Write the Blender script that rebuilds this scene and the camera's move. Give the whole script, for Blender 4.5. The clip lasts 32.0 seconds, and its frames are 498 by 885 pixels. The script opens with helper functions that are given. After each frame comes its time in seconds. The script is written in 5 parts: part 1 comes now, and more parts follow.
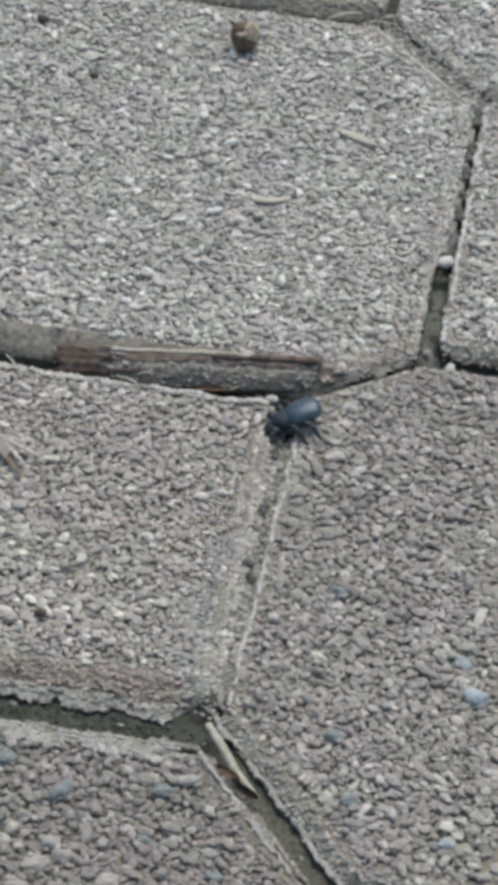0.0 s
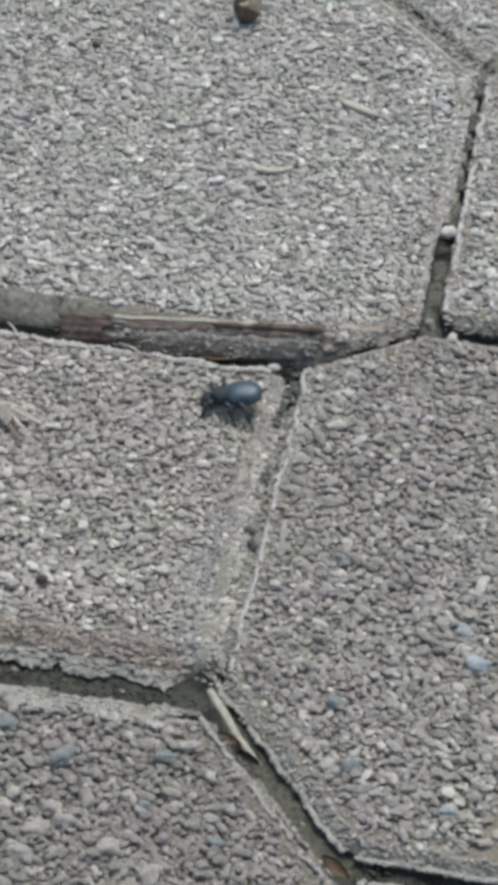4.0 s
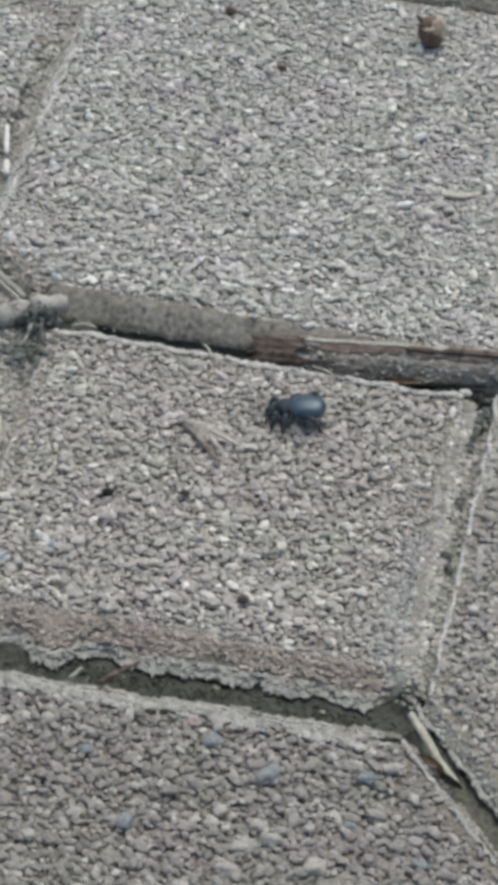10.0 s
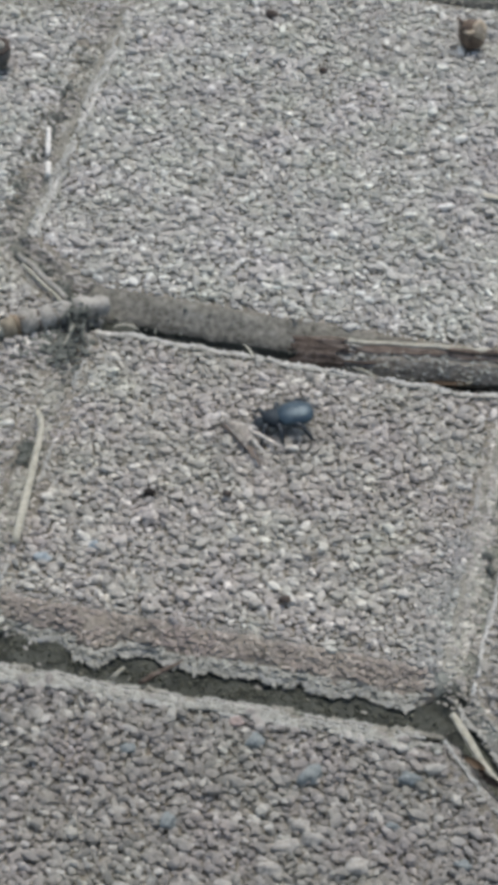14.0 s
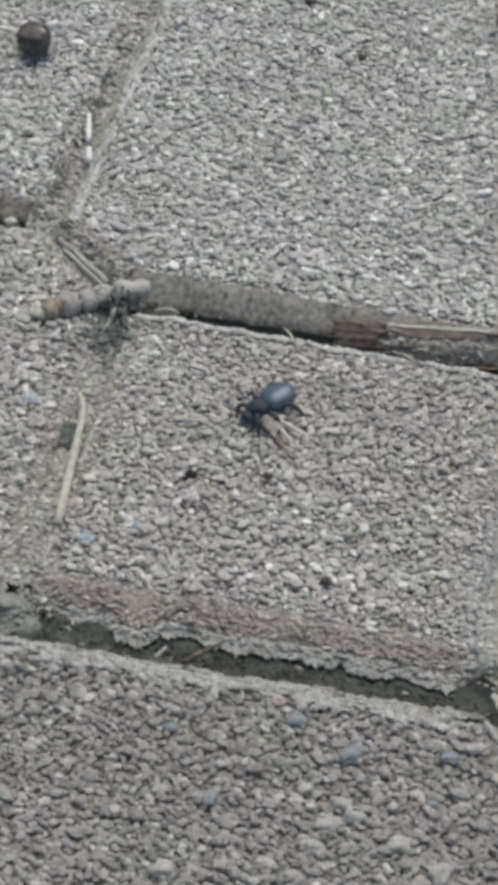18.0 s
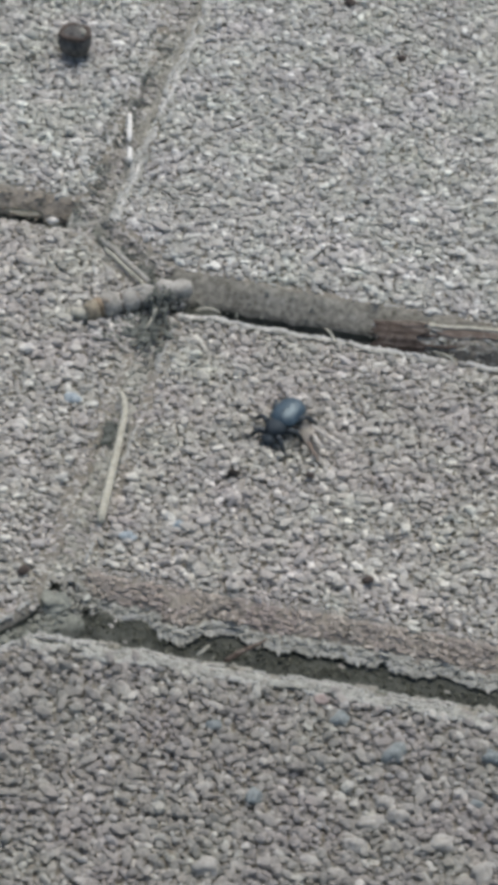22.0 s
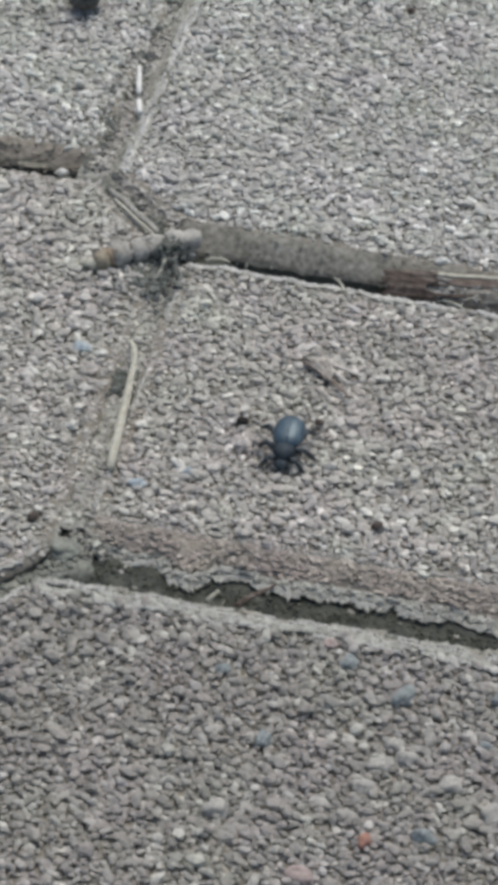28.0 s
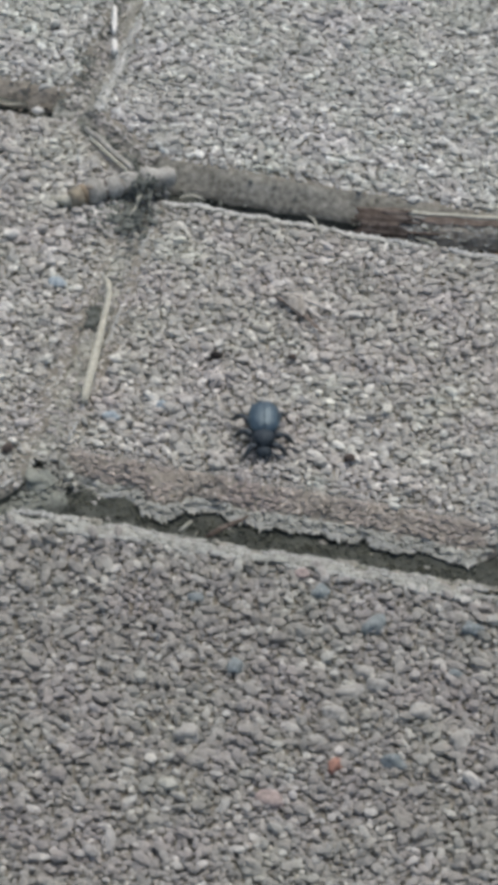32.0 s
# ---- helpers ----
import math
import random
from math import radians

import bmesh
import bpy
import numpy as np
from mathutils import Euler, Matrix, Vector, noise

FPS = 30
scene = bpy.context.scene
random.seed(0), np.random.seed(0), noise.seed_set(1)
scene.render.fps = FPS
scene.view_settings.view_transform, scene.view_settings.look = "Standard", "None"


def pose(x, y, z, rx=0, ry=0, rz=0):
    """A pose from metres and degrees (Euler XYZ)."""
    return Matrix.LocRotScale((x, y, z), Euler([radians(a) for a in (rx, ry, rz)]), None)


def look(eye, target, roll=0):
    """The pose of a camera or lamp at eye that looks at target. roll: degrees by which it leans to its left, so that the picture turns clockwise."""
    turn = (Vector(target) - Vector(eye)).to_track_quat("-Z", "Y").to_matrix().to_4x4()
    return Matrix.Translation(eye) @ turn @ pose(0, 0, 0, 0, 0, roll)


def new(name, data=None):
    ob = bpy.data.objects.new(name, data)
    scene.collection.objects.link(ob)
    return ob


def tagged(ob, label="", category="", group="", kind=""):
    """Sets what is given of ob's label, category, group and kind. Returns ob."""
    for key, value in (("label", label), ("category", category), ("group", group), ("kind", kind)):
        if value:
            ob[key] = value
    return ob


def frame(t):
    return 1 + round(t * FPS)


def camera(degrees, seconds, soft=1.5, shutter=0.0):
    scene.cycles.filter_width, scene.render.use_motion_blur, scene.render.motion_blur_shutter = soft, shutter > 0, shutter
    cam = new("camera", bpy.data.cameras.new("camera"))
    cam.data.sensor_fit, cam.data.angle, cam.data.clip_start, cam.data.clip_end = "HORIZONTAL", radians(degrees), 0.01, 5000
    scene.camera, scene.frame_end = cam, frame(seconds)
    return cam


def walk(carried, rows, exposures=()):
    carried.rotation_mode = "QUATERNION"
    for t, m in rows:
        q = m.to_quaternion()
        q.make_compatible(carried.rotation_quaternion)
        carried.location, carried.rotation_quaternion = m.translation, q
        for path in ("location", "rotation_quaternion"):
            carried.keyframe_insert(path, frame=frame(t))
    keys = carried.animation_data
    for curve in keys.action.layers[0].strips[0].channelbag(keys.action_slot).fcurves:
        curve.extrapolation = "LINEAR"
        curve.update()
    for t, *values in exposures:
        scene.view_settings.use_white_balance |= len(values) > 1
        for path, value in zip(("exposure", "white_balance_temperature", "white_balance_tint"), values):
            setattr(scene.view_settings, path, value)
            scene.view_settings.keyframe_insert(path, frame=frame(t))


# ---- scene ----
MM = 0.001

# ---- camera and its walk ----
cam = camera(11.194, 32.0, soft=6.7)
ROWS = [
    (0.0, 0.10237, -0.43583, 0.43616, 9.227, -42.422, -3.164),
    (0.5, 0.10226, -0.43582, 0.43414, 9.242, -42.449, -3.203),
    (1.0, 0.10237, -0.43606, 0.43382, 9.253, -42.532, -3.207),
    (1.5, 0.10301, -0.43671, 0.43459, 9.239, -42.626, -3.137),
    (2.0, 0.10271, -0.43682, 0.43364, 9.230, -42.625, -3.189),
    (2.5, 0.10213, -0.43707, 0.43385, 9.249, -42.689, -3.302),
    (3.0, 0.10190, -0.43742, 0.43361, 9.254, -42.724, -3.338),
    (3.5, 0.10202, -0.43790, 0.43251, 9.276, -42.706, -3.335),
    (5.5, 0.09918, -0.43931, 0.43163, 9.465, -42.922, -3.373),
    (6.0, 0.09730, -0.43948, 0.43144, 9.539, -42.944, -3.325),
    (6.5, 0.09578, -0.43972, 0.43251, 9.655, -42.964, -3.209),
    (7.0, 0.09348, -0.44026, 0.43435, 9.819, -42.973, -3.208),
    (7.5, 0.09065, -0.44071, 0.43543, 10.015, -42.891, -3.221),
    (8.0, 0.08776, -0.44130, 0.43729, 10.256, -42.852, -3.107),
    (8.5, 0.08387, -0.44206, 0.43681, 10.623, -42.681, -3.000),
    (9.0, 0.08000, -0.44317, 0.43664, 10.986, -42.603, -2.934),
    (9.5, 0.07660, -0.44442, 0.43672, 11.276, -42.588, -3.005),
    (10.0, 0.07494, -0.44534, 0.43763, 11.537, -42.682, -2.870),
    (10.5, 0.07369, -0.44677, 0.43759, 11.656, -42.663, -2.661),
    (11.0, 0.07392, -0.44723, 0.43786, 11.839, -42.654, -2.477),
    (11.5, 0.07360, -0.44787, 0.43854, 11.933, -42.639, -2.431),
    (12.0, 0.07435, -0.44758, 0.43940, 12.032, -42.664, -2.373),
    (12.5, 0.07385, -0.44762, 0.43893, 12.094, -42.615, -2.495),
    (13.0, 0.07384, -0.44737, 0.43823, 12.074, -42.573, -2.428),
    (13.5, 0.07329, -0.44735, 0.43748, 12.102, -42.538, -2.490),
    (15.5, 0.07141, -0.44910, 0.43514, 12.279, -42.611, -2.429),
    (16.0, 0.07042, -0.45016, 0.43451, 12.365, -42.611, -2.450),
    (16.5, 0.07005, -0.45118, 0.43469, 12.475, -42.627, -2.417),
    (17.0, 0.06994, -0.45205, 0.43593, 12.510, -42.690, -2.293),
    (17.5, 0.06992, -0.45243, 0.43559, 12.535, -42.650, -2.205),
    (18.0, 0.06985, -0.45304, 0.43626, 12.655, -42.640, -2.219),
    (18.5, 0.06948, -0.45362, 0.43558, 12.693, -42.555, -2.208),
    (19.0, 0.06909, -0.45392, 0.43521, 12.767, -42.522, -2.224),
    (19.5, 0.06868, -0.45410, 0.43498, 12.870, -42.532, -2.246),
    (20.0, 0.06837, -0.45441, 0.43474, 12.909, -42.519, -2.176),
    (20.5, 0.06790, -0.45473, 0.43576, 12.938, -42.590, -2.066),
    (21.0, 0.06667, -0.45551, 0.43615, 12.973, -42.585, -2.058),
    (21.5, 0.06587, -0.45595, 0.43663, 13.033, -42.602, -2.036),
    (22.0, 0.06573, -0.45610, 0.43646, 13.172, -42.575, -2.005),
    (22.5, 0.06536, -0.45649, 0.43618, 13.251, -42.554, -1.953),
    (23.0, 0.06429, -0.45807, 0.43574, 13.217, -42.495, -1.909),
    (23.5, 0.06424, -0.45795, 0.43530, 13.289, -42.563, -1.815),
    (24.0, 0.06404, -0.45845, 0.43534, 13.336, -42.662, -1.783),
    (24.5, 0.06443, -0.45869, 0.43399, 13.409, -42.683, -1.745),
    (26.5, 0.06539, -0.46011, 0.43218, 13.427, -42.870, -1.727),
    (27.0, 0.06589, -0.46056, 0.43242, 13.441, -42.954, -1.785),
    (27.5, 0.06754, -0.46102, 0.43148, 13.444, -42.957, -1.734),
    (28.0, 0.06860, -0.46141, 0.43083, 13.337, -43.034, -1.684),
    (28.5, 0.06992, -0.46247, 0.42984, 13.325, -43.056, -1.758),
    (29.0, 0.07069, -0.46340, 0.42916, 13.276, -43.108, -1.854),
    (29.5, 0.07171, -0.46439, 0.42965, 13.206, -43.239, -1.869),
    (30.0, 0.07186, -0.46592, 0.42912, 13.143, -43.277, -1.965),
    (30.5, 0.07195, -0.46671, 0.42928, 13.071, -43.417, -1.954),
    (31.0, 0.07259, -0.46795, 0.42839, 13.033, -43.460, -1.899),
    (31.5, 0.07274, -0.46915, 0.42790, 13.045, -43.567, -1.969),
    (32.0, 0.07246, -0.46993, 0.42741, 13.103, -43.718, -2.096),
]
walk(cam, [(t, pose(x, y, z, 90 + pitch, roll, yaw)) for t, x, y, z, yaw, pitch, roll in ROWS])

# ---- overcast daylight ----
SUN_ELEVATION, SUN_TURN = 70.0, 10.0
world = bpy.data.worlds.new("overcast_sky")
scene.world = world
world.use_nodes = True
wt = world.node_tree
sky = wt.nodes.new("ShaderNodeTexSky")
sky.sky_type, sky.sun_disc = "NISHITA", False
sky.sun_elevation, sky.sun_rotation = radians(SUN_ELEVATION), radians(SUN_TURN)
sky.air_density, sky.dust_density, sky.ozone_density = 1.0, 4.0, 1.0
wt.links.new(sky.outputs["Color"], wt.nodes["Background"].inputs["Color"])
wt.nodes["Background"].inputs["Strength"].default_value = 0.115
sun = new("sun", bpy.data.lights.new("sun", "SUN"))
sun.data.energy, sun.data.angle, sun.data.color = 1.2, radians(34), (1.0, 0.965, 0.905)
sun.matrix_basis = look((0.3 * math.sin(radians(SUN_TURN)), 0.3 * math.cos(radians(SUN_TURN)), 0.3 * math.tan(radians(SUN_ELEVATION))), (0, 0, 0))
scene.view_settings.exposure = 0.37


# ---- materials ----
class Nodes:
    """A short way to write node trees."""

    def __init__(self, name, rough=0.9, spec=0.3):
        self.mat = bpy.data.materials.new(name)
        self.mat.use_nodes = True
        self.tree = self.mat.node_tree
        self.bsdf = self.tree.nodes["Principled BSDF"]
        self.bsdf.inputs["Roughness"].default_value = rough
        self.bsdf.inputs["Specular IOR Level"].default_value = spec
        self.coord = self.tree.nodes.new("ShaderNodeTexCoord").outputs["Object"]

    def put(self, kind, **values):
        node = self.tree.nodes.new(kind)
        for key, value in values.items():
            name = key.replace("_", " ")
            if hasattr(value, "links"):
                self.tree.links.new(value, node.inputs[name])
            else:
                node.inputs[name].default_value = value
        return node

    def noise(self, scale, detail=4.0, rough=0.6):
        return self.put("ShaderNodeTexNoise", Vector=self.coord, Scale=scale, Detail=detail, Roughness=rough).outputs["Fac"]

    def voronoi(self, scale, feature="F1"):
        node = self.put("ShaderNodeTexVoronoi", Vector=self.coord, Scale=scale)
        node.feature = feature
        return node

    def ramp(self, fac, stops):
        node = self.put("ShaderNodeValToRGB", Fac=fac)
        ramp = node.color_ramp
        while len(ramp.elements) < len(stops):
            ramp.elements.new(0.5)
        for el, (p, c) in zip(ramp.elements, stops):
            el.position, el.color = p, (*c, 1)
        return node.outputs["Color"]

    def mix(self, fac, a, b, how="MIX"):
        node = self.tree.nodes.new("ShaderNodeMix")
        node.data_type, node.blend_type = "RGBA", how
        for value, at in ((fac, 0), (a, 6), (b, 7)):
            if hasattr(value, "links"):
                self.tree.links.new(value, node.inputs[at])
            else:
                node.inputs[at].default_value = value if at == 0 else (*value, 1)
        return node.outputs[2]

    def link(self, value, name):
        self.tree.links.new(value, self.bsdf.inputs[name])
        return self

    def bump(self, height, distance, strength=1.0):
        node = self.put("ShaderNodeBump", Height=height, Distance=distance, Strength=strength)
        self.tree.links.new(node.outputs["Normal"], self.bsdf.inputs["Normal"])
        return self


def concrete_material(name, light):
    n = Nodes(name, 0.92, 0.25)
    cell = n.voronoi(620)
    broad = n.noise(22, 5)
    fine = n.noise(1100, 5, 0.7)
    col = n.ramp(broad, [(0.3, (0.28, 0.29, 0.25)), (0.55, (0.38, 0.385, 0.34)), (0.75, (0.32, 0.335, 0.28))])
    col = n.mix(0.55, col, n.ramp(fine, [(0.33, (0.07, 0.068, 0.06)), (0.5, (0.27, 0.265, 0.25)), (0.68, (0.60, 0.59, 0.56))]))
    blotch = n.ramp(n.noise(330, 4), [(0.40, (1, 1, 1)), (0.52, (0, 0, 0))])
    col = n.mix(n.put("ShaderNodeMath", Value=blotch).outputs[0], col, n.mix(0.5, col, (0.055, 0.058, 0.042)))
    stain = n.ramp(n.noise(70, 3), [(0.58, (0, 0, 0)), (0.74, (0.5, 0.5, 0.5))])
    col = n.mix(n.put("ShaderNodeMath", Value=stain).outputs[0], col, (0.19, 0.165, 0.12))
    n.link(n.mix(1.0, col, (light, light, light), "MULTIPLY"), "Base Color")
    height = n.put("ShaderNodeMix", Factor=0.6, A=cell.outputs["Distance"], B=fine).outputs[0]
    return n.bump(height, 0.0009, 1.0).mat


def aggregate_material(name, light, warm):
    """Exposed sand and gravel; light and warm set the tone of the mix that a stone was cast from."""
    n = Nodes(name, 0.5, 0.5)
    geo = n.tree.nodes.new("ShaderNodeNewGeometry")
    rnd = geo.outputs["Random Per Island"]

    def tone(v, pink=0.0):
        return (v * light * (0.985 + 0.05 * warm + pink), v * light, v * light * (0.898 - 0.022 * warm - 0.3 * pink))

    # near-white stops put bright glints into the colour of some grains
    col = n.ramp(rnd, [(0.0, tone(0.17)), (0.12, tone(0.235)), (0.28, tone(0.31, 0.06)), (0.42, tone(0.37)), (0.55, tone(0.43)), (0.68, tone(0.37, 0.08)), (0.80, tone(0.53)), (0.905, tone(0.78)), (0.96, tone(0.96)), (1.0, tone(1.10))])
    col = n.mix(0.4, col, n.ramp(n.noise(1500, 4), [(0.33, tone(0.14)), (0.52, tone(0.33)), (0.70, tone(0.66))]))
    col = n.mix(0.35, col, n.ramp(n.noise(14, 4), [(0.35, tone(0.27, 0.05)), (0.65, tone(0.36))]))
    col = n.mix(1.0, col, n.ramp(n.noise(48, 3), [(0.32, (1.025, 0.99, 1.03)), (0.68, (0.985, 1.01, 0.965))]), "MULTIPLY")
    n.link(col, "Base Color")
    return n.bump(n.noise(2200, 3), 0.0003, 0.8).mat


def plain_material(name, low, high, scale, rough=0.85, spec=0.3, bump=0.0002, detail=4.0, fine=None, share=0.3):
    n = Nodes(name, rough, spec)
    fac = n.noise(scale, detail)
    col = n.ramp(fac, [(0.32, low), (0.68, high)])
    if fine:
        col = n.mix(share, col, n.ramp(n.noise(fine, 3), [(0.3, tuple(c * 0.4 for c in low)), (0.7, tuple(min(1, c * 1.4) for c in high))]))
    n.link(col, "Base Color")
    return n.bump(fac, bump).mat


def wood_material(name, low, high, pale, blots):
    """Torn wood and bark with grain that runs along x."""
    n = Nodes(name, 0.88, 0.2)
    flow = n.put("ShaderNodeMapping", Vector=n.coord, Scale=(0.12, 1.0, 1.0)).outputs["Vector"]
    grain = n.put("ShaderNodeTexNoise", Vector=flow, Scale=900, Detail=5, Roughness=0.65).outputs["Fac"]
    blot = n.noise(420, 4)
    col = n.ramp(grain, [(0.34, low), (0.55, high), (0.70, pale)])
    col = n.mix(n.put("ShaderNodeMath", Value=n.ramp(blot, [(0.36, (blots, blots, blots)), (0.54, (0, 0, 0))])).outputs[0], col, tuple(0.55 * c for c in low))
    n.link(col, "Base Color")
    return n.bump(grain, 0.0006, 0.9).mat


def shell_material(name, low, high, rough):
    """Dark finely pitted beetle shell."""
    n = Nodes(name, rough, 0.95)
    n.link(n.ramp(n.noise(700, 4), [(0.3, low), (0.7, high)]), "Base Color")
    n.bsdf.inputs["Specular Tint"].default_value = (0.72, 0.90, 1.0, 1)
    pits = n.voronoi(2600).outputs["Distance"]
    return n.bump(pits, 0.00008, 0.4).mat


CONCRETE = concrete_material("weathered_concrete", 1.18)
WORN = concrete_material("worn_aggregate_concrete", 1.5)
AGG_LIGHT = aggregate_material("pale_aggregate", 1.25, -0.1)
AGG_MID = aggregate_material("grey_aggregate", 1.07, 0.5)
AGG_GREEN = aggregate_material("grey_green_aggregate", 0.89, 0.4)
AGG_WARM = aggregate_material("warm_aggregate", 0.76, 0.5)
AGG_MOSSY = aggregate_material("green_tinged_aggregate", 0.80, -0.5)
AGG_RUST = aggregate_material("rust_stained_aggregate", 0.73, 2.3)
PALE = plain_material("lime_crust", (0.26, 0.265, 0.235), (0.50, 0.505, 0.46), 600, 0.9, 0.2, 0.0003, fine=2000)
JOINT = plain_material("joint_dirt_and_shade", (0.028, 0.032, 0.026), (0.098, 0.105, 0.090), 260, 0.95, 0.15, 0.0008, fine=1500)
SOIL = plain_material("gravelly_soil", (0.13, 0.12, 0.10), (0.24, 0.22, 0.19), 3, 0.95, 0.1, 0.01, fine=60)
MOSS = plain_material("moss", (0.062, 0.068, 0.052), (0.145, 0.152, 0.120), 800, 0.95, 0.1, 0.0004)
BLUE_STONE = plain_material("blue_grey_stone", (0.155, 0.185, 0.18), (0.275, 0.305, 0.295), 900, 0.6, 0.4, 0.0004, fine=1800)
RED_STONE = plain_material("red_brick_chip", (0.23, 0.125, 0.095), (0.35, 0.20, 0.15), 800, 0.8, 0.3, 0.0002)
WHITE_STONE = plain_material("white_quartz", (0.42, 0.42, 0.37), (0.66, 0.65, 0.60), 600, 0.45, 0.5, 0.0001)
BEVEL = plain_material("smooth_lichened_bevel", (0.11, 0.107, 0.085), (0.31, 0.305, 0.26), 120, 0.93, 0.2, 0.0012, detail=8.0, fine=620, share=0.55)
RUSTY_BEVEL = plain_material("smooth_stained_bevel", (0.145, 0.128, 0.100), (0.345, 0.318, 0.262), 140, 0.93, 0.2, 0.0012, detail=8.0, fine=620, share=0.5)
DIRT_AND_CRACK_SHADE = plain_material("dark_dirt_and_crack_shade", (0.018, 0.019, 0.018), (0.06, 0.062, 0.058), 700, 0.95, 0.1, 0.0003)
TWIG_DARK = plain_material("brown_twig_knob", (0.11, 0.098, 0.078), (0.31, 0.28, 0.23), 420, 0.85, 0.25, 0.0002)
GREEN_BEVEL = plain_material("greenish_worn_bevel", (0.14, 0.152, 0.128), (0.36, 0.375, 0.325), 260, 0.93, 0.2, 0.0009, detail=7.0, fine=900)
TWIG_ORANGE = plain_material("orange_break", (0.20, 0.158, 0.105), (0.36, 0.29, 0.20), 500, 0.85, 0.25, 0.0002)
LIME = plain_material("white_lime_crust", (0.40, 0.405, 0.37), (0.64, 0.64, 0.59), 600, 0.9, 0.2, 0.0003, fine=2000)
GREEN_SILT = plain_material("greenish_silt", (0.085, 0.095, 0.078), (0.30, 0.315, 0.27), 330, 0.95, 0.2, 0.0006, fine=1400)
BROWN_BIT = plain_material("brown_bit", (0.05, 0.040, 0.033), (0.12, 0.10, 0.085), 700, 0.85, 0.25, 0.0002)
PALE_BLUE = plain_material("pale_blue_stone", (0.26, 0.32, 0.34), (0.44, 0.50, 0.51), 900, 0.6, 0.4, 0.0004, fine=1800)
GREY_PEBBLE = plain_material("pale_grey_pebble", (0.24, 0.235, 0.205), (0.44, 0.43, 0.385), 500, 0.75, 0.35, 0.0003, fine=1800)
PINK_PEBBLE = plain_material("pinkish_pebble", (0.25, 0.205, 0.18), (0.42, 0.35, 0.315), 500, 0.75, 0.35, 0.0003, fine=1800)
SILT = plain_material("grey_silt", (0.17, 0.175, 0.145), (0.46, 0.465, 0.41), 420, 0.95, 0.2, 0.0006, fine=1400)
BLACK_MOSS_AND_SHADE = plain_material("black_moss_and_shade", (0.062, 0.070, 0.060), (0.20, 0.215, 0.19), 700, 0.95, 0.15, 0.0004)
LICHEN_PALE = plain_material("pale_lichen", (0.17, 0.175, 0.145), (0.50, 0.505, 0.45), 420, 0.95, 0.2, 0.0004, fine=1600)
LICHEN = plain_material("lichened_concrete", (0.15, 0.15, 0.122), (0.39, 0.385, 0.33), 260, 0.95, 0.2, 0.0004, fine=1600)
GREY_NUT = plain_material("grey_dried_nut", (0.045, 0.045, 0.042), (0.15, 0.147, 0.135), 500, 0.85, 0.25, 0.0004)
STRAW = plain_material("dry_straw", (0.26, 0.255, 0.195), (0.52, 0.51, 0.42), 500, 0.7, 0.3, 0.0002, fine=2500)
CREAM_STRAW = plain_material("cream_straw", (0.36, 0.35, 0.27), (0.62, 0.60, 0.49), 500, 0.7, 0.3, 0.0002, fine=2500)
WHITE_STRAW = plain_material("bleached_straw", (0.60, 0.60, 0.54), (0.76, 0.75, 0.69), 500, 0.4, 0.5, 0.0001)
BARK = wood_material("grey_bark", (0.28, 0.262, 0.215), (0.48, 0.455, 0.39), (0.64, 0.615, 0.54), 0.7)
BARK_INSIDE = wood_material("brown_inner_bark", (0.10, 0.078, 0.062), (0.235, 0.190, 0.155), (0.44, 0.39, 0.335), 0.45)
BARK_RED = wood_material("reddish_bark", (0.20, 0.158, 0.125), (0.37, 0.305, 0.25), (0.52, 0.455, 0.39), 0.4)
TWIG_SKIN = plain_material("pale_twig_skin", (0.17, 0.165, 0.14), (0.44, 0.435, 0.39), 300, 0.8, 0.3, 0.0003, fine=1500)
TWIG_CORE = plain_material("orange_twig_core", (0.16, 0.14, 0.10), (0.37, 0.33, 0.245), 420, 0.85, 0.25, 0.0002)
DARK_BIT = plain_material("blackened_bit", (0.010, 0.009, 0.008), (0.035, 0.030, 0.025), 900, 0.8, 0.3, 0.0002)
SEED = plain_material("dark_brown_seed", (0.075, 0.055, 0.040), (0.17, 0.13, 0.095), 600, 0.7, 0.35, 0.0003)
SEED_CAP = plain_material("tan_seed_cap", (0.34, 0.275, 0.19), (0.66, 0.57, 0.43), 700, 0.8, 0.3, 0.0002)
LEAF = plain_material("brown_leaf_scrap", (0.12, 0.085, 0.055), (0.28, 0.205, 0.135), 400, 0.75, 0.3, 0.0002)
HUSK = plain_material("pale_husk", (0.42, 0.395, 0.345), (0.70, 0.67, 0.60), 450, 0.8, 0.25, 0.0002, fine=1800)
HUSK_RIB = plain_material("husk_rib", (0.14, 0.112, 0.09), (0.28, 0.235, 0.195), 500, 0.85, 0.2, 0.0002)
ELYTRA = shell_material("blue_black_wing_case", (0.020, 0.035, 0.047), (0.047, 0.077, 0.096), 0.42)
SHELL = shell_material("black_shell", (0.004, 0.005, 0.007), (0.010, 0.012, 0.016), 0.75)
LIMB = shell_material("black_limb", (0.008, 0.008, 0.009), (0.022, 0.020, 0.020), 0.55)


# ---- building helpers ----
def part(name, bm, material, parent=None, label="", smooth=True):
    """Links a bmesh as one mesh object, under a thing or a part where one is given."""
    me = bpy.data.meshes.new(name)
    bm.to_mesh(me)
    bm.free()
    me.materials.append(material)
    if smooth:
        me.polygons.foreach_set("use_smooth", [True] * len(me.polygons))
    ob = new(name, me)
    if parent is not None:
        ob.parent = parent
    if label:
        ob["label"] = label
    return ob


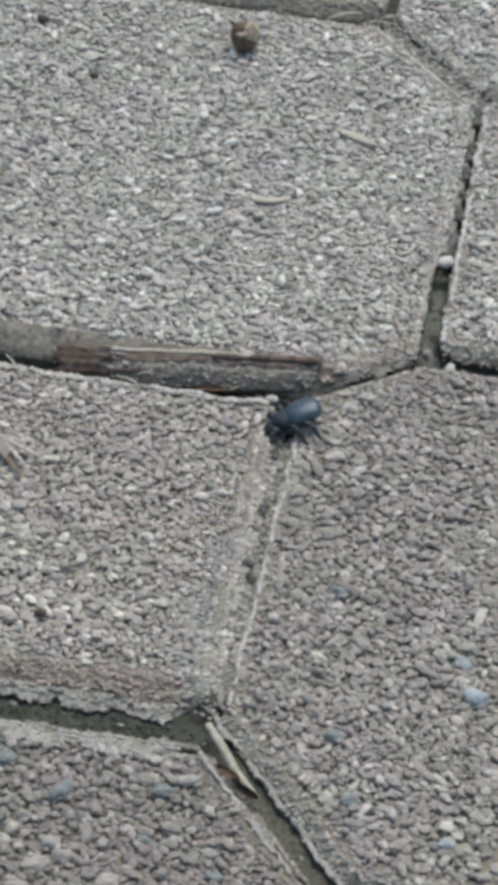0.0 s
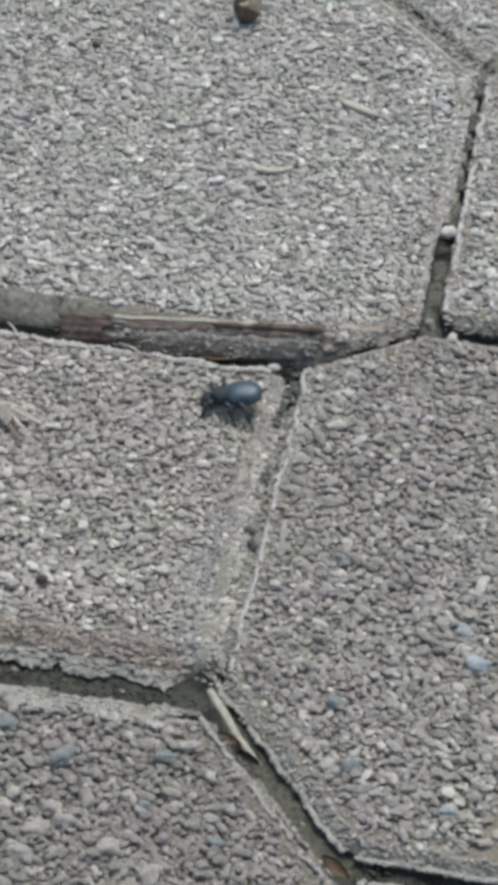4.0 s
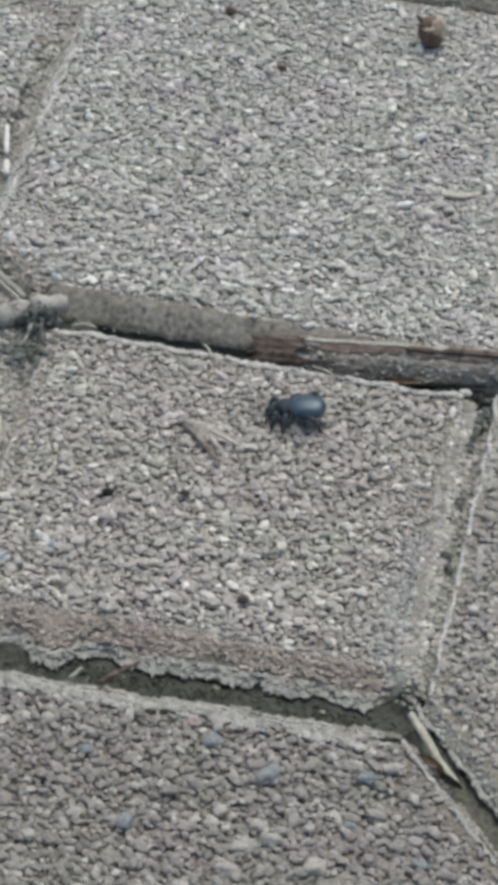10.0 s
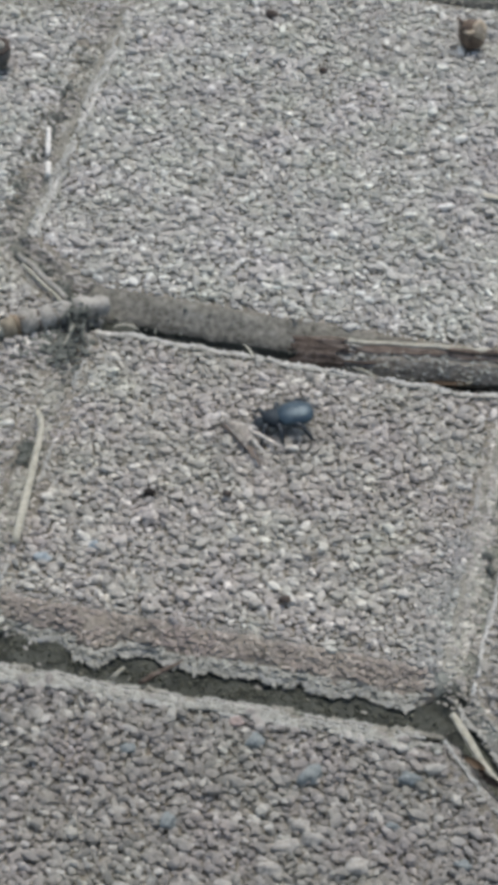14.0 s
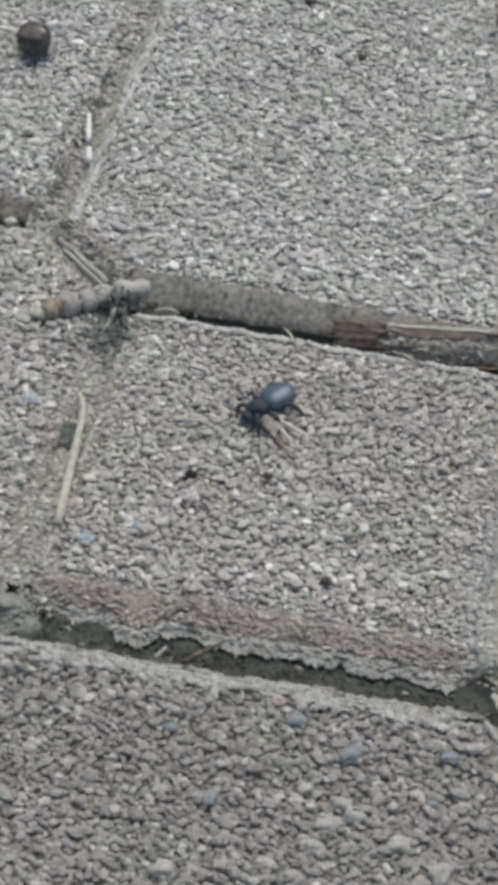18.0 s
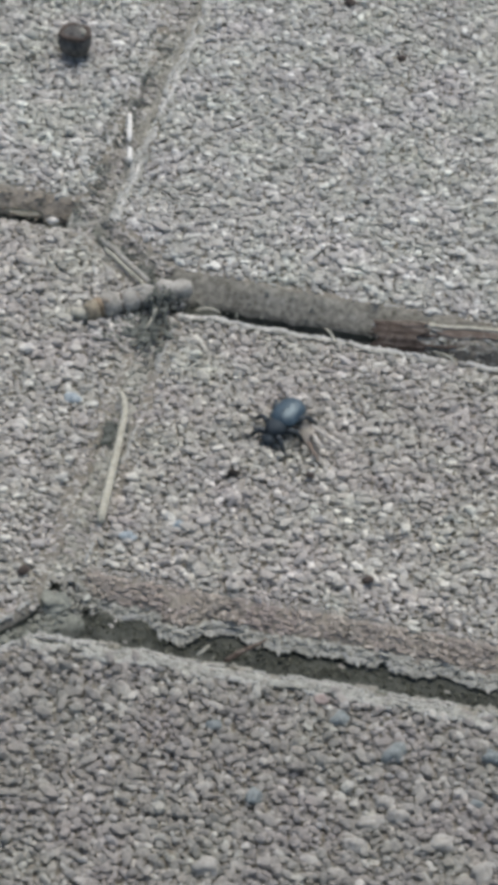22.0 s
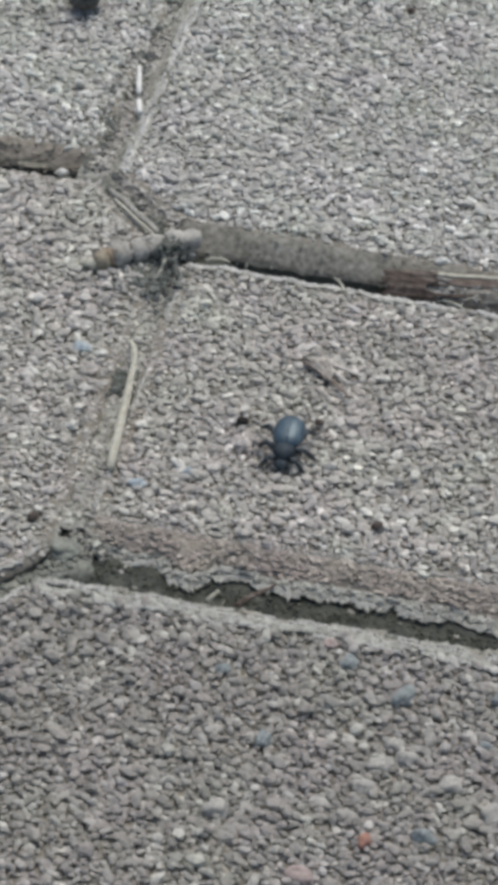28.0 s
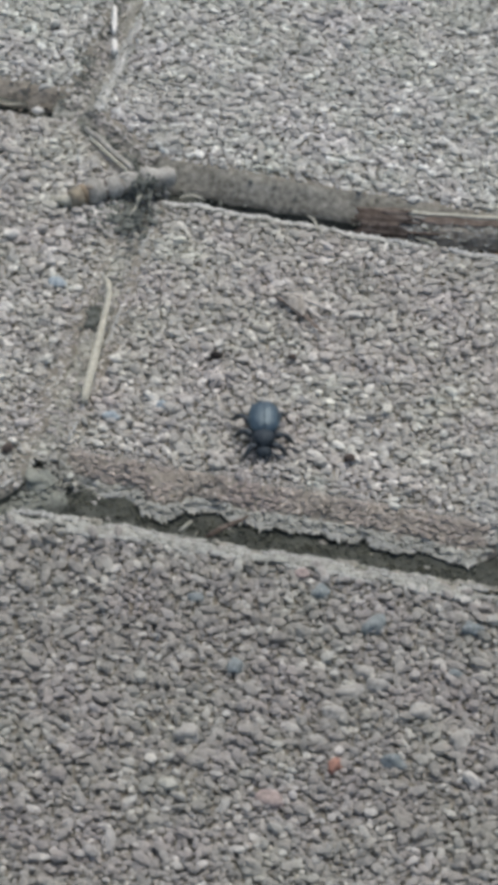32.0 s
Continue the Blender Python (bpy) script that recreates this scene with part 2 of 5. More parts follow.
def bulk(name, verts, faces, material, parent=None, smooth=True):
    """One mesh from arrays of vertices and faces."""
    me = bpy.data.meshes.new(name)
    me.from_pydata(verts.tolist(), [], faces.tolist())
    me.materials.append(material)
    me.polygons.foreach_set("use_smooth", [smooth] * len(me.polygons))
    ob = new(name, me)
    if parent is not None:
        ob.parent = parent
    return ob


def wobble(x, y, z, size):
    return noise.noise(Vector((x / size, y / size, z / size)))


def ball(radii, centre=(0, 0, 0), rough=0.0, seed=0.0, level=3, size=1.0):
    """A rounded lump (radii in mm) with an uneven skin."""
    bm = bmesh.new()
    bmesh.ops.create_icosphere(bm, subdivisions=level, radius=1.0)
    for v in bm.verts:
        k = 1 + rough * wobble(v.co.x + seed, v.co.y - seed, v.co.z, size)
        v.co = Vector((v.co.x * radii[0] * k + centre[0], v.co.y * radii[1] * k + centre[1], v.co.z * radii[2] * k + centre[2])) * MM
    return bm


def tube(points, radii, sides=10, flat=1.0, rough=0.0, seed=0.0):
    """A round rod along points (mm), with a radius at each point, closed at both ends."""
    bm = bmesh.new()
    pts = [Vector(p) for p in points]
    rings = []
    for i, p in enumerate(pts):
        along = (pts[min(i + 1, len(pts) - 1)] - pts[max(i - 1, 0)]).normalized()
        side = along.cross(Vector((0, 0, 1)))
        side = side.normalized() if side.length > 1e-4 else Vector((1, 0, 0))
        up = side.cross(along)
        ring = []
        for k in range(sides):
            a = 2 * math.pi * k / sides
            r = radii[i] * (1 + rough * wobble(i * 0.7 + seed, k * 0.9, seed, 1.0))
            ring.append(bm.verts.new((p + side * (r * math.cos(a)) + up * (r * flat * math.sin(a))) * MM))
        rings.append(ring)
    for a, b in zip(rings, rings[1:]):
        for k in range(sides):
            bm.faces.new((a[k], a[(k + 1) % sides], b[(k + 1) % sides], b[k]))
    bm.faces.new(list(reversed(rings[0])))
    bm.faces.new(rings[-1])
    bmesh.ops.recalc_face_normals(bm, faces=bm.faces)
    return bm


def bent(a, b, steps, sag=0.0, lift=0.0, jag=0.0, seed=0.0):
    """Points from a to b (mm) with a sideways bow, a rise in the middle and small kinks."""
    a, b = Vector(a), Vector(b)
    side = (b - a).cross(Vector((0, 0, 1))).normalized()
    out = []
    for i in range(steps + 1):
        t = i / steps
        arc = 4 * t * (1 - t)
        out.append(a.lerp(b, t) + side * (sag * arc + jag * wobble(i * 0.6, seed, 0, 1)) + Vector((0, 0, lift * arc + 0.5 * jag * wobble(seed, i * 0.6, 3, 1))))
    return out


def moved(bm, dx, dy, dz):
    bmesh.ops.translate(bm, verts=bm.verts, vec=Vector((dx, dy, dz)) * MM)
    return bm


def merged(*parts):
    """Several bmeshes as one."""
    out = bmesh.new()
    for bm in parts:
        me = bpy.data.meshes.new("join")
        bm.to_mesh(me)
        bm.free()
        out.from_mesh(me)
        bpy.data.meshes.remove(me)
    return out


def grain_shapes(count, level):
    """Unit grains with broken, uneven sides, as arrays."""
    shapes, faces = [], None
    for i in range(count):
        bm = bmesh.new()
        bmesh.ops.create_icosphere(bm, subdivisions=level, radius=1.0)
        rows = []
        for v in bm.verts:
            k = 1 + 0.42 * wobble(v.co.x + 7.3 * i, v.co.y, v.co.z + 3.1 * i, 0.9)
            rows.append(v.co * k)
        shapes.append(np.array(rows))
        faces = np.array([[v.index for v in f.verts] for f in bm.faces])
        bm.free()
    return shapes, faces


SHAPES_FINE, FACES_FINE = grain_shapes(14, 2)
SHAPES_LOW, FACES_LOW = grain_shapes(10, 1)


def scatter(name, points, radii, heights, squash, material, parent, low=False, stretch=0.8):
    """Grains (mm) at points, joined into one mesh."""
    shapes, faces = (SHAPES_LOW, FACES_LOW) if low else (SHAPES_FINE, FACES_FINE)
    per, n = len(shapes[0]), len(points)
    pick = np.random.randint(0, len(shapes), n)
    turn = np.where(np.random.rand(n) < 0.55, np.random.randn(n) * 0.55, np.random.rand(n) * 2 * np.pi)
    lean = np.random.randn(n) * 0.25
    long = 1 + stretch * np.random.rand(n)
    base = np.stack(shapes)[pick]
    x, y, z = base[..., 0] * long[:, None], base[..., 1] / long[:, None] ** 0.5, base[..., 2] * squash[:, None]
    x, z = x * np.cos(lean)[:, None] - z * np.sin(lean)[:, None], x * np.sin(lean)[:, None] + z * np.cos(lean)[:, None]
    c, s = np.cos(turn)[:, None], np.sin(turn)[:, None]
    r = radii[:, None]
    verts = np.stack([points[:, 0:1] + r * (x * c - y * s), points[:, 1:2] + r * (x * s + y * c), heights[:, None] + r * z], -1).reshape(-1, 3) * MM
    tris = (faces[None] + (np.arange(n) * per)[:, None, None]).reshape(-1, 3)
    ob = bulk(name, verts, tris, material, parent, not low)
    ob["kind"] = "stuff"
    return ob


# ---- ground and pavement ----
def ground_sheet():
    bm = bmesh.new()
    bmesh.ops.create_grid(bm, x_segments=40, y_segments=40, size=600)
    for v in bm.verts:
        v.co.z = -0.09
    tagged(part("ground", bm, SOIL, smooth=False), "grey-brown gravelly soil beneath and around the paving", "ground", kind="structure")


# Joint lines of the stones, in mm, counter-clockwise; for each edge how far the stone's rim stands back from its joint line, and how wide and deep its worn bevel is.
STONES = {}
STONES["square"] = ([(-61, 62), (-59, -56), (57.5, -54), (60, 62)], [3.0, 11.0, 8.0, 6.5], [1.6, 5.8, 5.6, 2.4])
STONES["upper"] = ([(-61, 63), (61, 63), (91, 84), (93, 208), (61, 243), (-61, 243), (-93, 205), (-92, 87)], [9.5, 3.0, 4.4, 6.5, 5.0, 3.5, 6.6, 6.0], [6.3, 2.0, 1.2, 4.5, 3.5, 2.0, 3.0, 3.6])
STONES["lower"] = ([(57.5, -55.0), (-59, -59), (-93, -96), (-93, -216), (-60, -250), (60, -250), (93, -216), (93, -96)], [9.2, 4.5, 3.5, 3.5, 5.0, 3.5, 3.5, 8.6], [4.4, 2.0, 2.0, 2.0, 3.0, 2.0, 2.0, 4.6])
STONES["right"] = ([(60, 62), (57.5, -54), (93, -96), (213, -96), (246, -56), (246, 62), (213, 84), (91, 84)], [2.0, 4.6, 5.3, 3.5, 3.0, 3.5, 5.0, 3.4], [1.2, 3.2, 3.0, 2.0, 2.0, 2.0, 3.0, 1.6])
STONES["left"] = ([(-61, 62), (-92, 87), (-212, 87), (-246, 62), (-246, -56), (-212, -96), (-93, -96), (-59, -56)], [4.0, 5.0, 3.5, 3.0, 3.5, 4.5, 3.6, 6.0], [2.0, 3.0, 2.0, 2.0, 2.0, 3.0, 2.2, 2.0])
STONES["upper_left_square"] = ([(-92, 87), (-93, 205), (-213, 205), (-212, 87)], [3.5, 5.0, 3.5, 9.5], [2.0, 3.0, 2.0, 5.2])
STONES["upper_right_square"] = ([(91, 84), (213, 84), (213, 208), (93, 208)], [7.0, 3.5, 5.0, 3.0], [3.0, 2.0, 3.0, 1.4])
STONES["top_square"] = ([(-61, 243), (61, 243), (61, 360), (-61, 360)], [8.0, 3.5, 5.0, 3.5], [4.5, 2.0, 3.0, 2.0])
STONES["top_right"] = ([(93, 208), (213, 208), (246, 243), (246, 360), (213, 395), (93, 395), (61, 360), (61, 243)], [6.0, 3.5, 3.5, 3.5, 5.0, 3.5, 3.5, 5.0], [3.5] + [2.0] * 7)
STONES["top_left"] = ([(-93, 205), (-61, 243), (-61, 360), (-93, 395), (-213, 395), (-246, 360), (-246, 243), (-213, 205)], [4.0, 3.5, 3.5, 5.0, 3.5, 3.5, 3.5, 3.5], [2.0] * 8)
STONES["low_right_square"] = ([(93, -96), (93, -216), (213, -216), (213, -96)], [3.5, 6.0, 3.5, 6.0], [2.0, 3.5, 2.0, 3.0])
STONES["low_left_square"] = ([(-93, -96), (-213, -96), (-213, -216), (-93, -216)], [6.0, 3.5, 6.0, 3.5], [3.0, 2.0, 3.5, 2.0])
CELLS = {"square": (0, 0), "upper": (0, 1), "lower": (0, -1), "right": (1, 0), "left": (-1, 0), "upper_left_square": (-1, 1), "upper_right_square": (1, 1),
         "top_square": (0, 2), "top_right": (1, 2), "top_left": (-1, 2), "low_right_square": (1, -1), "low_left_square": (-1, -1)}
HEIGHT = {"upper": 0.6, "right": 0.2, "lower": 0.0, "left": 0.1}


def inset(corners, backs):
    """The polygon with each edge moved inwards by its own distance."""
    n, lines = len(corners), []
    for i in range(n):
        a, b = Vector(corners[i]), Vector(corners[(i + 1) % n])
        d = (b - a).normalized()
        lines.append((a + Vector((-d.y, d.x)) * backs[i], d))
    out = []
    for i in range(n):
        (p, d), (q, e) = lines[i - 1], lines[i]
        cross = d.x * e.y - d.y * e.x
        t = ((q.x - p.x) * e.y - (q.y - p.y) * e.x) / cross
        out.append(p + d * t)
    return out


def rounded_outline(corners, values, step=1.6, radius=5.0):
    """Points along a polygon with rounded corners, the outward direction and a blended value at each."""
    n, dense = len(corners), []
    for i in range(n):
        a, b = corners[i], corners[(i + 1) % n]
        k = max(2, int((b - a).length / step))
        d = (b - a).normalized()
        dense += [(a.lerp(b, j / k), Vector((d.y, -d.x)), values[i]) for j in range(k)]
    m, span = len(dense), max(1, int(radius / step))
    out = []
    for i in range(m):
        near = [dense[(i + j) % m] for j in range(-span, span + 1)]
        p = sum((q[0] for q in near), Vector((0, 0))) / len(near)
        d = sum((q[1] for q in near), Vector((0, 0))).normalized()
        out.append((p, d, sum(q[2] for q in near) / len(near)))
    return out


LIP = 1.3  # how far the crumbling lip of the square stone stands out under its bevel (mm)


def lip_wave(p, d, ragged):
    """How far the lower lip of a bevel stands out or back at one point of the outline."""
    low = ragged * 1.3 * (wobble(p.x, p.y, 5, 4.0) + 0.6 * wobble(p.x, p.y, 6, 1.5))
    bulge = 4.6 * math.exp(-(((p.x + 29) / 4.5) ** 2)) - 1.6 * math.exp(-(((p.x + 20) / 4.5) ** 2))
    return low + (LIP + bulge + 2.6 * wobble(p.x, 0, 15, 7.5) + 1.3 * wobble(p.x, 0, 16, 2.6) if ragged > 0.8 and d.y < -0.8 else 0.0)


def paving_stone(corners, backs, bevels, height, parent, ragged=0.55, step=1.6, radius=5.0, shallow=1.0, material=None, rusty=False, green=False):
    """One concrete stone: flat top, worn rim, sloping bevel and sides that go down into the bedding."""
    outline = rounded_outline(inset(corners, backs), bevels, step, radius)
    bm = bmesh.new()
    rings = [[] for _ in range(7)]
    for p, d, bevel in outline:
        chip = ragged * (wobble(p.x, p.y, 1, 5.0) + 0.6 * wobble(p.x, p.y, 2, 1.7))
        lip = lip_wave(p, d, ragged)
        drop = bevel * (0.95 + 0.12 * wobble(p.x, p.y, 4, 8)) * (shallow if d.x > 0.7 else 1.0)
        for ring, (out, z) in zip(rings, ((-3.0, -1.05), (-1.0 + chip * 0.6, -0.5 + 0.25 * chip), (chip, -0.55), (bevel * 0.35 + chip, -drop * 0.45 + 0.3 * lip),
                                          (bevel * 0.75 + lip * 0.6, -drop * 0.8 - 0.2 * chip), (bevel + lip, -drop - 0.5), (bevel + lip * 0.4, -55.0))):
            q = p + d * out
            ring.append(bm.verts.new(Vector((q.x, q.y, z + height)) * MM))
    for level, (a, b) in enumerate(zip(rings, rings[1:])):
        for i in range(len(a)):
            f = bm.faces.new((a[i - 1], b[i - 1], b[i], a[i]))
            if level in (2, 3, 4) and outline[i][2] > 2.6:
                f.material_index = 3 if ragged > 0.8 and outline[i][1].x > 0.7 or green and outline[i][1].y < -0.5 else 2 if rusty and outline[i][1].y < -0.7 else 1
            # shade down in the joint is put into the sides' dark colour
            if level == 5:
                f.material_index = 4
    bm.faces.new(rings[0])
    bmesh.ops.recalc_face_normals(bm, faces=bm.faces)
    stone = part("paving_stone", bm, material or CONCRETE, parent)
    stone.data.materials.append(BEVEL if material is None else material)
    stone.data.materials.append(RUSTY_BEVEL if material is None else material)
    stone.data.materials.append(GREEN_BEVEL if material is None else material)
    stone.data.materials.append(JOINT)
    return stone


def inside(corners, x, y):
    ok = np.ones(len(x), bool)
    for i in range(len(corners)):
        a, b = corners[i], corners[(i + 1) % len(corners)]
        d = (b - a).normalized()
        ok &= (x - a.x) * -d.y + (y - a.y) * d.x > 0
    return ok


# The mix of each stone: material, spacing of the grains and their usual size in mm.
MIX = {"upper": (AGG_LIGHT, 1.12, 0.67), "square": (AGG_MID, 1.14, 0.67), "lower": (AGG_WARM, 1.20, 0.72), "right": (AGG_GREEN, 1.20, 0.72), "left": (AGG_MID, 1.16, 0.70)}


def in_strip(x, y):
    """The strip of paving along which the beetle crawls."""
    return (x > -163 + (190 - y) * 0.335) & (x < 132 - np.maximum(0, -60 - y) * 0.5)


def edge_grains(key, corners, backs, height, parent, material):
    """Grains that carry on over the narrow worn bevels, where no smooth face was left."""
    rim, bevels = inset(corners, backs), STONES[key][2]
    spots = []
    for i in range(len(rim)):
        a, b = rim[i], rim[(i + 1) % len(rim)]
        d = (b - a).normalized()
        worn = key == "square" and i == 2
        k = int((b - a).length * (bevels[i] + 1.2) * (0.6 if bevels[i] < 3.2 or worn else 0.0))
        for t, o in np.random.rand(k, 2):
            o = -0.8 + o * (0.7 * bevels[i] + 0.8)
            p = a.lerp(b, t) + Vector((d.y, -d.x)) * o
            spots.append((p.x, p.y, height - 0.45 - max(0, o) * (0.28 if worn else 0.92)))
    spots = np.array(spots)
    spots = spots[in_strip(spots[:, 0], spots[:, 1]) & (spots[:, 1] > -188) & (spots[:, 1] < 276)]
    if len(spots):
        r = np.random.uniform(0.35, 0.85, len(spots))
        scatter("edge_grains", spots[:, :2], r, spots[:, 2], np.random.uniform(0.5, 0.9, len(spots)), material, parent, low=True)


def exposed_grains(key, corners, backs, height, parent):
    """The sand and gravel that stands out of a stone's worn top."""
    rim = inset(corners, backs)
    material, pitch, size = MIX.get(key, (AGG_LIGHT, 1.16, 0.69))
    xs = np.arange(-165, 140, pitch)
    ys = np.arange(-188, 276, pitch * 0.866)
    gx, gy = np.meshgrid(xs, ys)
    gx = gx + (np.arange(len(ys)) % 2)[:, None] * pitch / 2
    px = (gx + np.random.uniform(-0.6, 0.6, gx.shape) * pitch).ravel()
    py = (gy + np.random.uniform(-0.6, 0.6, gy.shape) * pitch).ravel()
    keep = inside(inset(rim, [0.5] * len(rim)), px, py) & in_strip(px, py)
    px, py = px[keep], py[keep]
    ring_x, ring_y = np.meshgrid(np.arange(-250, 250, 5.0), np.arange(-255, 400, 4.4))
    ring_x, ring_y = (ring_x + np.random.uniform(-2.4, 2.4, ring_x.shape)).ravel(), (ring_y + np.random.uniform(-2.4, 2.4, ring_y.shape)).ravel()
    outer = inside(inset(rim, [1.0] * len(rim)), ring_x, ring_y) & ~(in_strip(ring_x, ring_y) & (ring_y > -188) & (ring_y < 276))
    count = outer.sum()
    if count:
        scatter("coarse_aggregate", np.stack([ring_x[outer], ring_y[outer]], 1), np.random.uniform(1.1, 1.9, count), np.full(count, height - 0.6), np.full(count, 0.5), material, parent, low=True)
    if not len(px):
        return
    deep = ~inside(inset(rim, [3.0] * len(rim)), px, py)
    r = np.clip(np.random.lognormal(0, 0.38, len(px)), 0.5, 2.5) * size
    r[deep] *= np.random.uniform(0.45, 0.9, deep.sum())
    low = np.random.uniform(-0.9, 0.8, len(px)) * r - 0.2 * deep - 0.25
    scatter("exposed_aggregate", np.stack([px, py], 1), r, height + low, np.random.uniform(0.5, 0.95, len(px)), material, parent, low=True)
    edge_grains(key, corners, backs, height, parent, material)


def crust(corners, backs, edge, out, z, radius, parent, material, gaps=0.0, seed=0.0, label="", span=(0.0, 1.0)):
    """A thin broken crust along one edge of a stone."""
    rim = inset(corners, backs)
    a, b = rim[edge], rim[(edge + 1) % len(rim)]
    d = (b - a).normalized()
    side = Vector((d.y, -d.x))
    length = (b - a).length
    spots = []
    for i in range(int(length * 2.6)):
        t = i / (length * 2.6)
        q = t * length
        if span[0] <= t <= span[1] and wobble(q, seed, 8, 6.0) > gaps - 0.45:
            p = a + d * q + side * (out + 1.5 * wobble(q, seed, 0, 8) + 0.6 * wobble(q, seed, 4, 2.2))
            spots.append((p.x, p.y, z + 0.5 * wobble(q, seed, 2, 4), radius * random.uniform(0.6, 1.5)))
    spots = np.array(spots)
    ob = scatter("crust", spots[:, :2], spots[:, 3], spots[:, 2], np.full(len(spots), 0.75), material, parent, low=True)
    ob["label"] = label


def segment_distance(x, y, a, b):
    dx, dy = b[0] - a[0], b[1] - a[1]
    t = np.clip(((x - a[0]) * dx + (y - a[1]) * dy) / (dx * dx + dy * dy), 0, 1)
    return np.hypot(x - a[0] - t * dx, y - a[1] - t * dy)


# Joints that are silted up nearly to the top: from, to, height of the fill (mm).
FILLED = [((60, 44), (58, -40), -1.5), ((-63, 48), (-61, -45), -1.4), ((-92.5, 90), (-93.5, 203), -1.9), ((-64, 66), (-90, 85), -2.4),
          ((-62, -60), (-92, -95), -4.2), ((62, -60), (92, -95), -4.8), ((62, 242), (92, 209), -2.8), ((-212, 205), (-94, 205), -0.9), ((-93, 206), (-61, 244), -1.2),
          ((-57, -57), (-48, -58), -4.6)]
# Joints that were never filled up: from, to, depth of the floor (mm).
OPEN = [((-50, 63), (54, 63), -8.2), ((-205, 87), (-104, 87), -8.4), ((-42, -56), (46, -55), -7.0)]
# Ribbons of packed silt: from, to, height, half width (mm), what it is made of.
RIBBONS = [((60, 42), (58.3, -43), -1.5, 6, GREEN_SILT), ((-63, 48), (-61.2, -44), -1.4, 6, SILT), ((-92.5, 90), (-93.5, 203), -1.9, 6, SILT), ((-64, 66), (-90, 85), -2.4, 6, GREEN_SILT),
           ((89.2, 132), (90.4, 206), -1.5, 3, LICHEN), ((62, 242), (92, 209), -2.8, 6, GREEN_SILT), ((-200, 205), (-96, 205), -0.9, 6, SILT), ((-92, 206), (-61, 243), -1.2, 6, SILT), ((-64, -61), (-92, -95), -3.5, 4, GREEN_SILT), ((-62.5, -52), (-57, -59), -3.0, 5, GREEN_SILT), ((62, -60), (93, -97), -4.4, 5, MOSS), ((90.0, 88), (90.4, 124), -5.4, 4, BLACK_MOSS_AND_SHADE)]


def fill_height(x, y):
    z = np.full(np.shape(x), -6.2)
    for a, b, top in FILLED:
        d = segment_distance(x, y, a, b)
        z = np.maximum(z, -6.2 + (top + 6.2) * np.clip(1.5 - d / 12.0, 0, 1))
    for a, b, floor in OPEN:
        z = z + (floor + 6.2) * np.clip(2.2 - segment_distance(x, y, a, b) / 5.0, 0, 1)
    return z


def silt_ribbons(parent):
    """Packed grey silt in the joints that are filled nearly to the top."""
    for a, b, top, half, material in RIBBONS:
        a, b = Vector(a), Vector(b)
        d = (b - a).normalized()
        side = Vector((-d.y, d.x))
        bm, rows = bmesh.new(), []
        steps = int((b - a).length / 1.2) + 6
        for i in range(steps + 1):
            p = a - d * 3 + d * ((b - a).length + 6) * i / steps
            row = []
            for k in range(-6, 7):
                q = p + side * k * half / 6
                z = top - 0.5 - 0.016 * k * k + 0.7 * wobble(q.x, q.y, 3, 4.0) + 0.5 * wobble(q.x, q.y, 6, 1.5)
                row.append(bm.verts.new(Vector((q.x, q.y, z - (3 if i in (0, steps) else 0))) * MM))
            rows.append(row)
        for p, q in zip(rows, rows[1:]):
            for k in range(12):
                bm.faces.new((p[k], p[k + 1], q[k + 1], q[k]))
        bmesh.ops.recalc_face_normals(bm, faces=bm.faces)
        part("silt", bm, material, parent, "grey silt packed in a joint")


def joint_bed(parent):
    """Silt in the joints between the stones."""
    step = 1.5
    xs, ys = np.arange(-175, 151, step), np.arange(-200, 290, step)
    gx, gy = np.meshgrid(xs, ys)
    gz = fill_height(gx, gy)
    lump = np.array([wobble(x, y, 0, 6.0) * 0.9 + wobble(x, y, 9, 2.2) * 0.5 for x, y in zip(gx.ravel(), gy.ravel())]).reshape(gx.shape)
    verts = np.stack([gx, gy, gz + lump - 2.2 * (gz > -5)], -1).reshape(-1, 3) * MM
    w = len(xs)
    i = (np.arange(len(ys) - 1)[:, None] * w + np.arange(w - 1)[None]).ravel()
    faces = np.stack([i, i + 1, i + w + 1, i + w], 1)
    bulk("joint_silt", verts, faces, JOINT, parent)["label"] = "dark silt and dirt packed in the joints"
    bm = bmesh.new()
    bmesh.ops.create_grid(bm, x_segments=2, y_segments=2, size=4.05)
    moved(bm, 0, 0, -22)
    part("bedding_sand", bm, JOINT, parent, smooth=False)


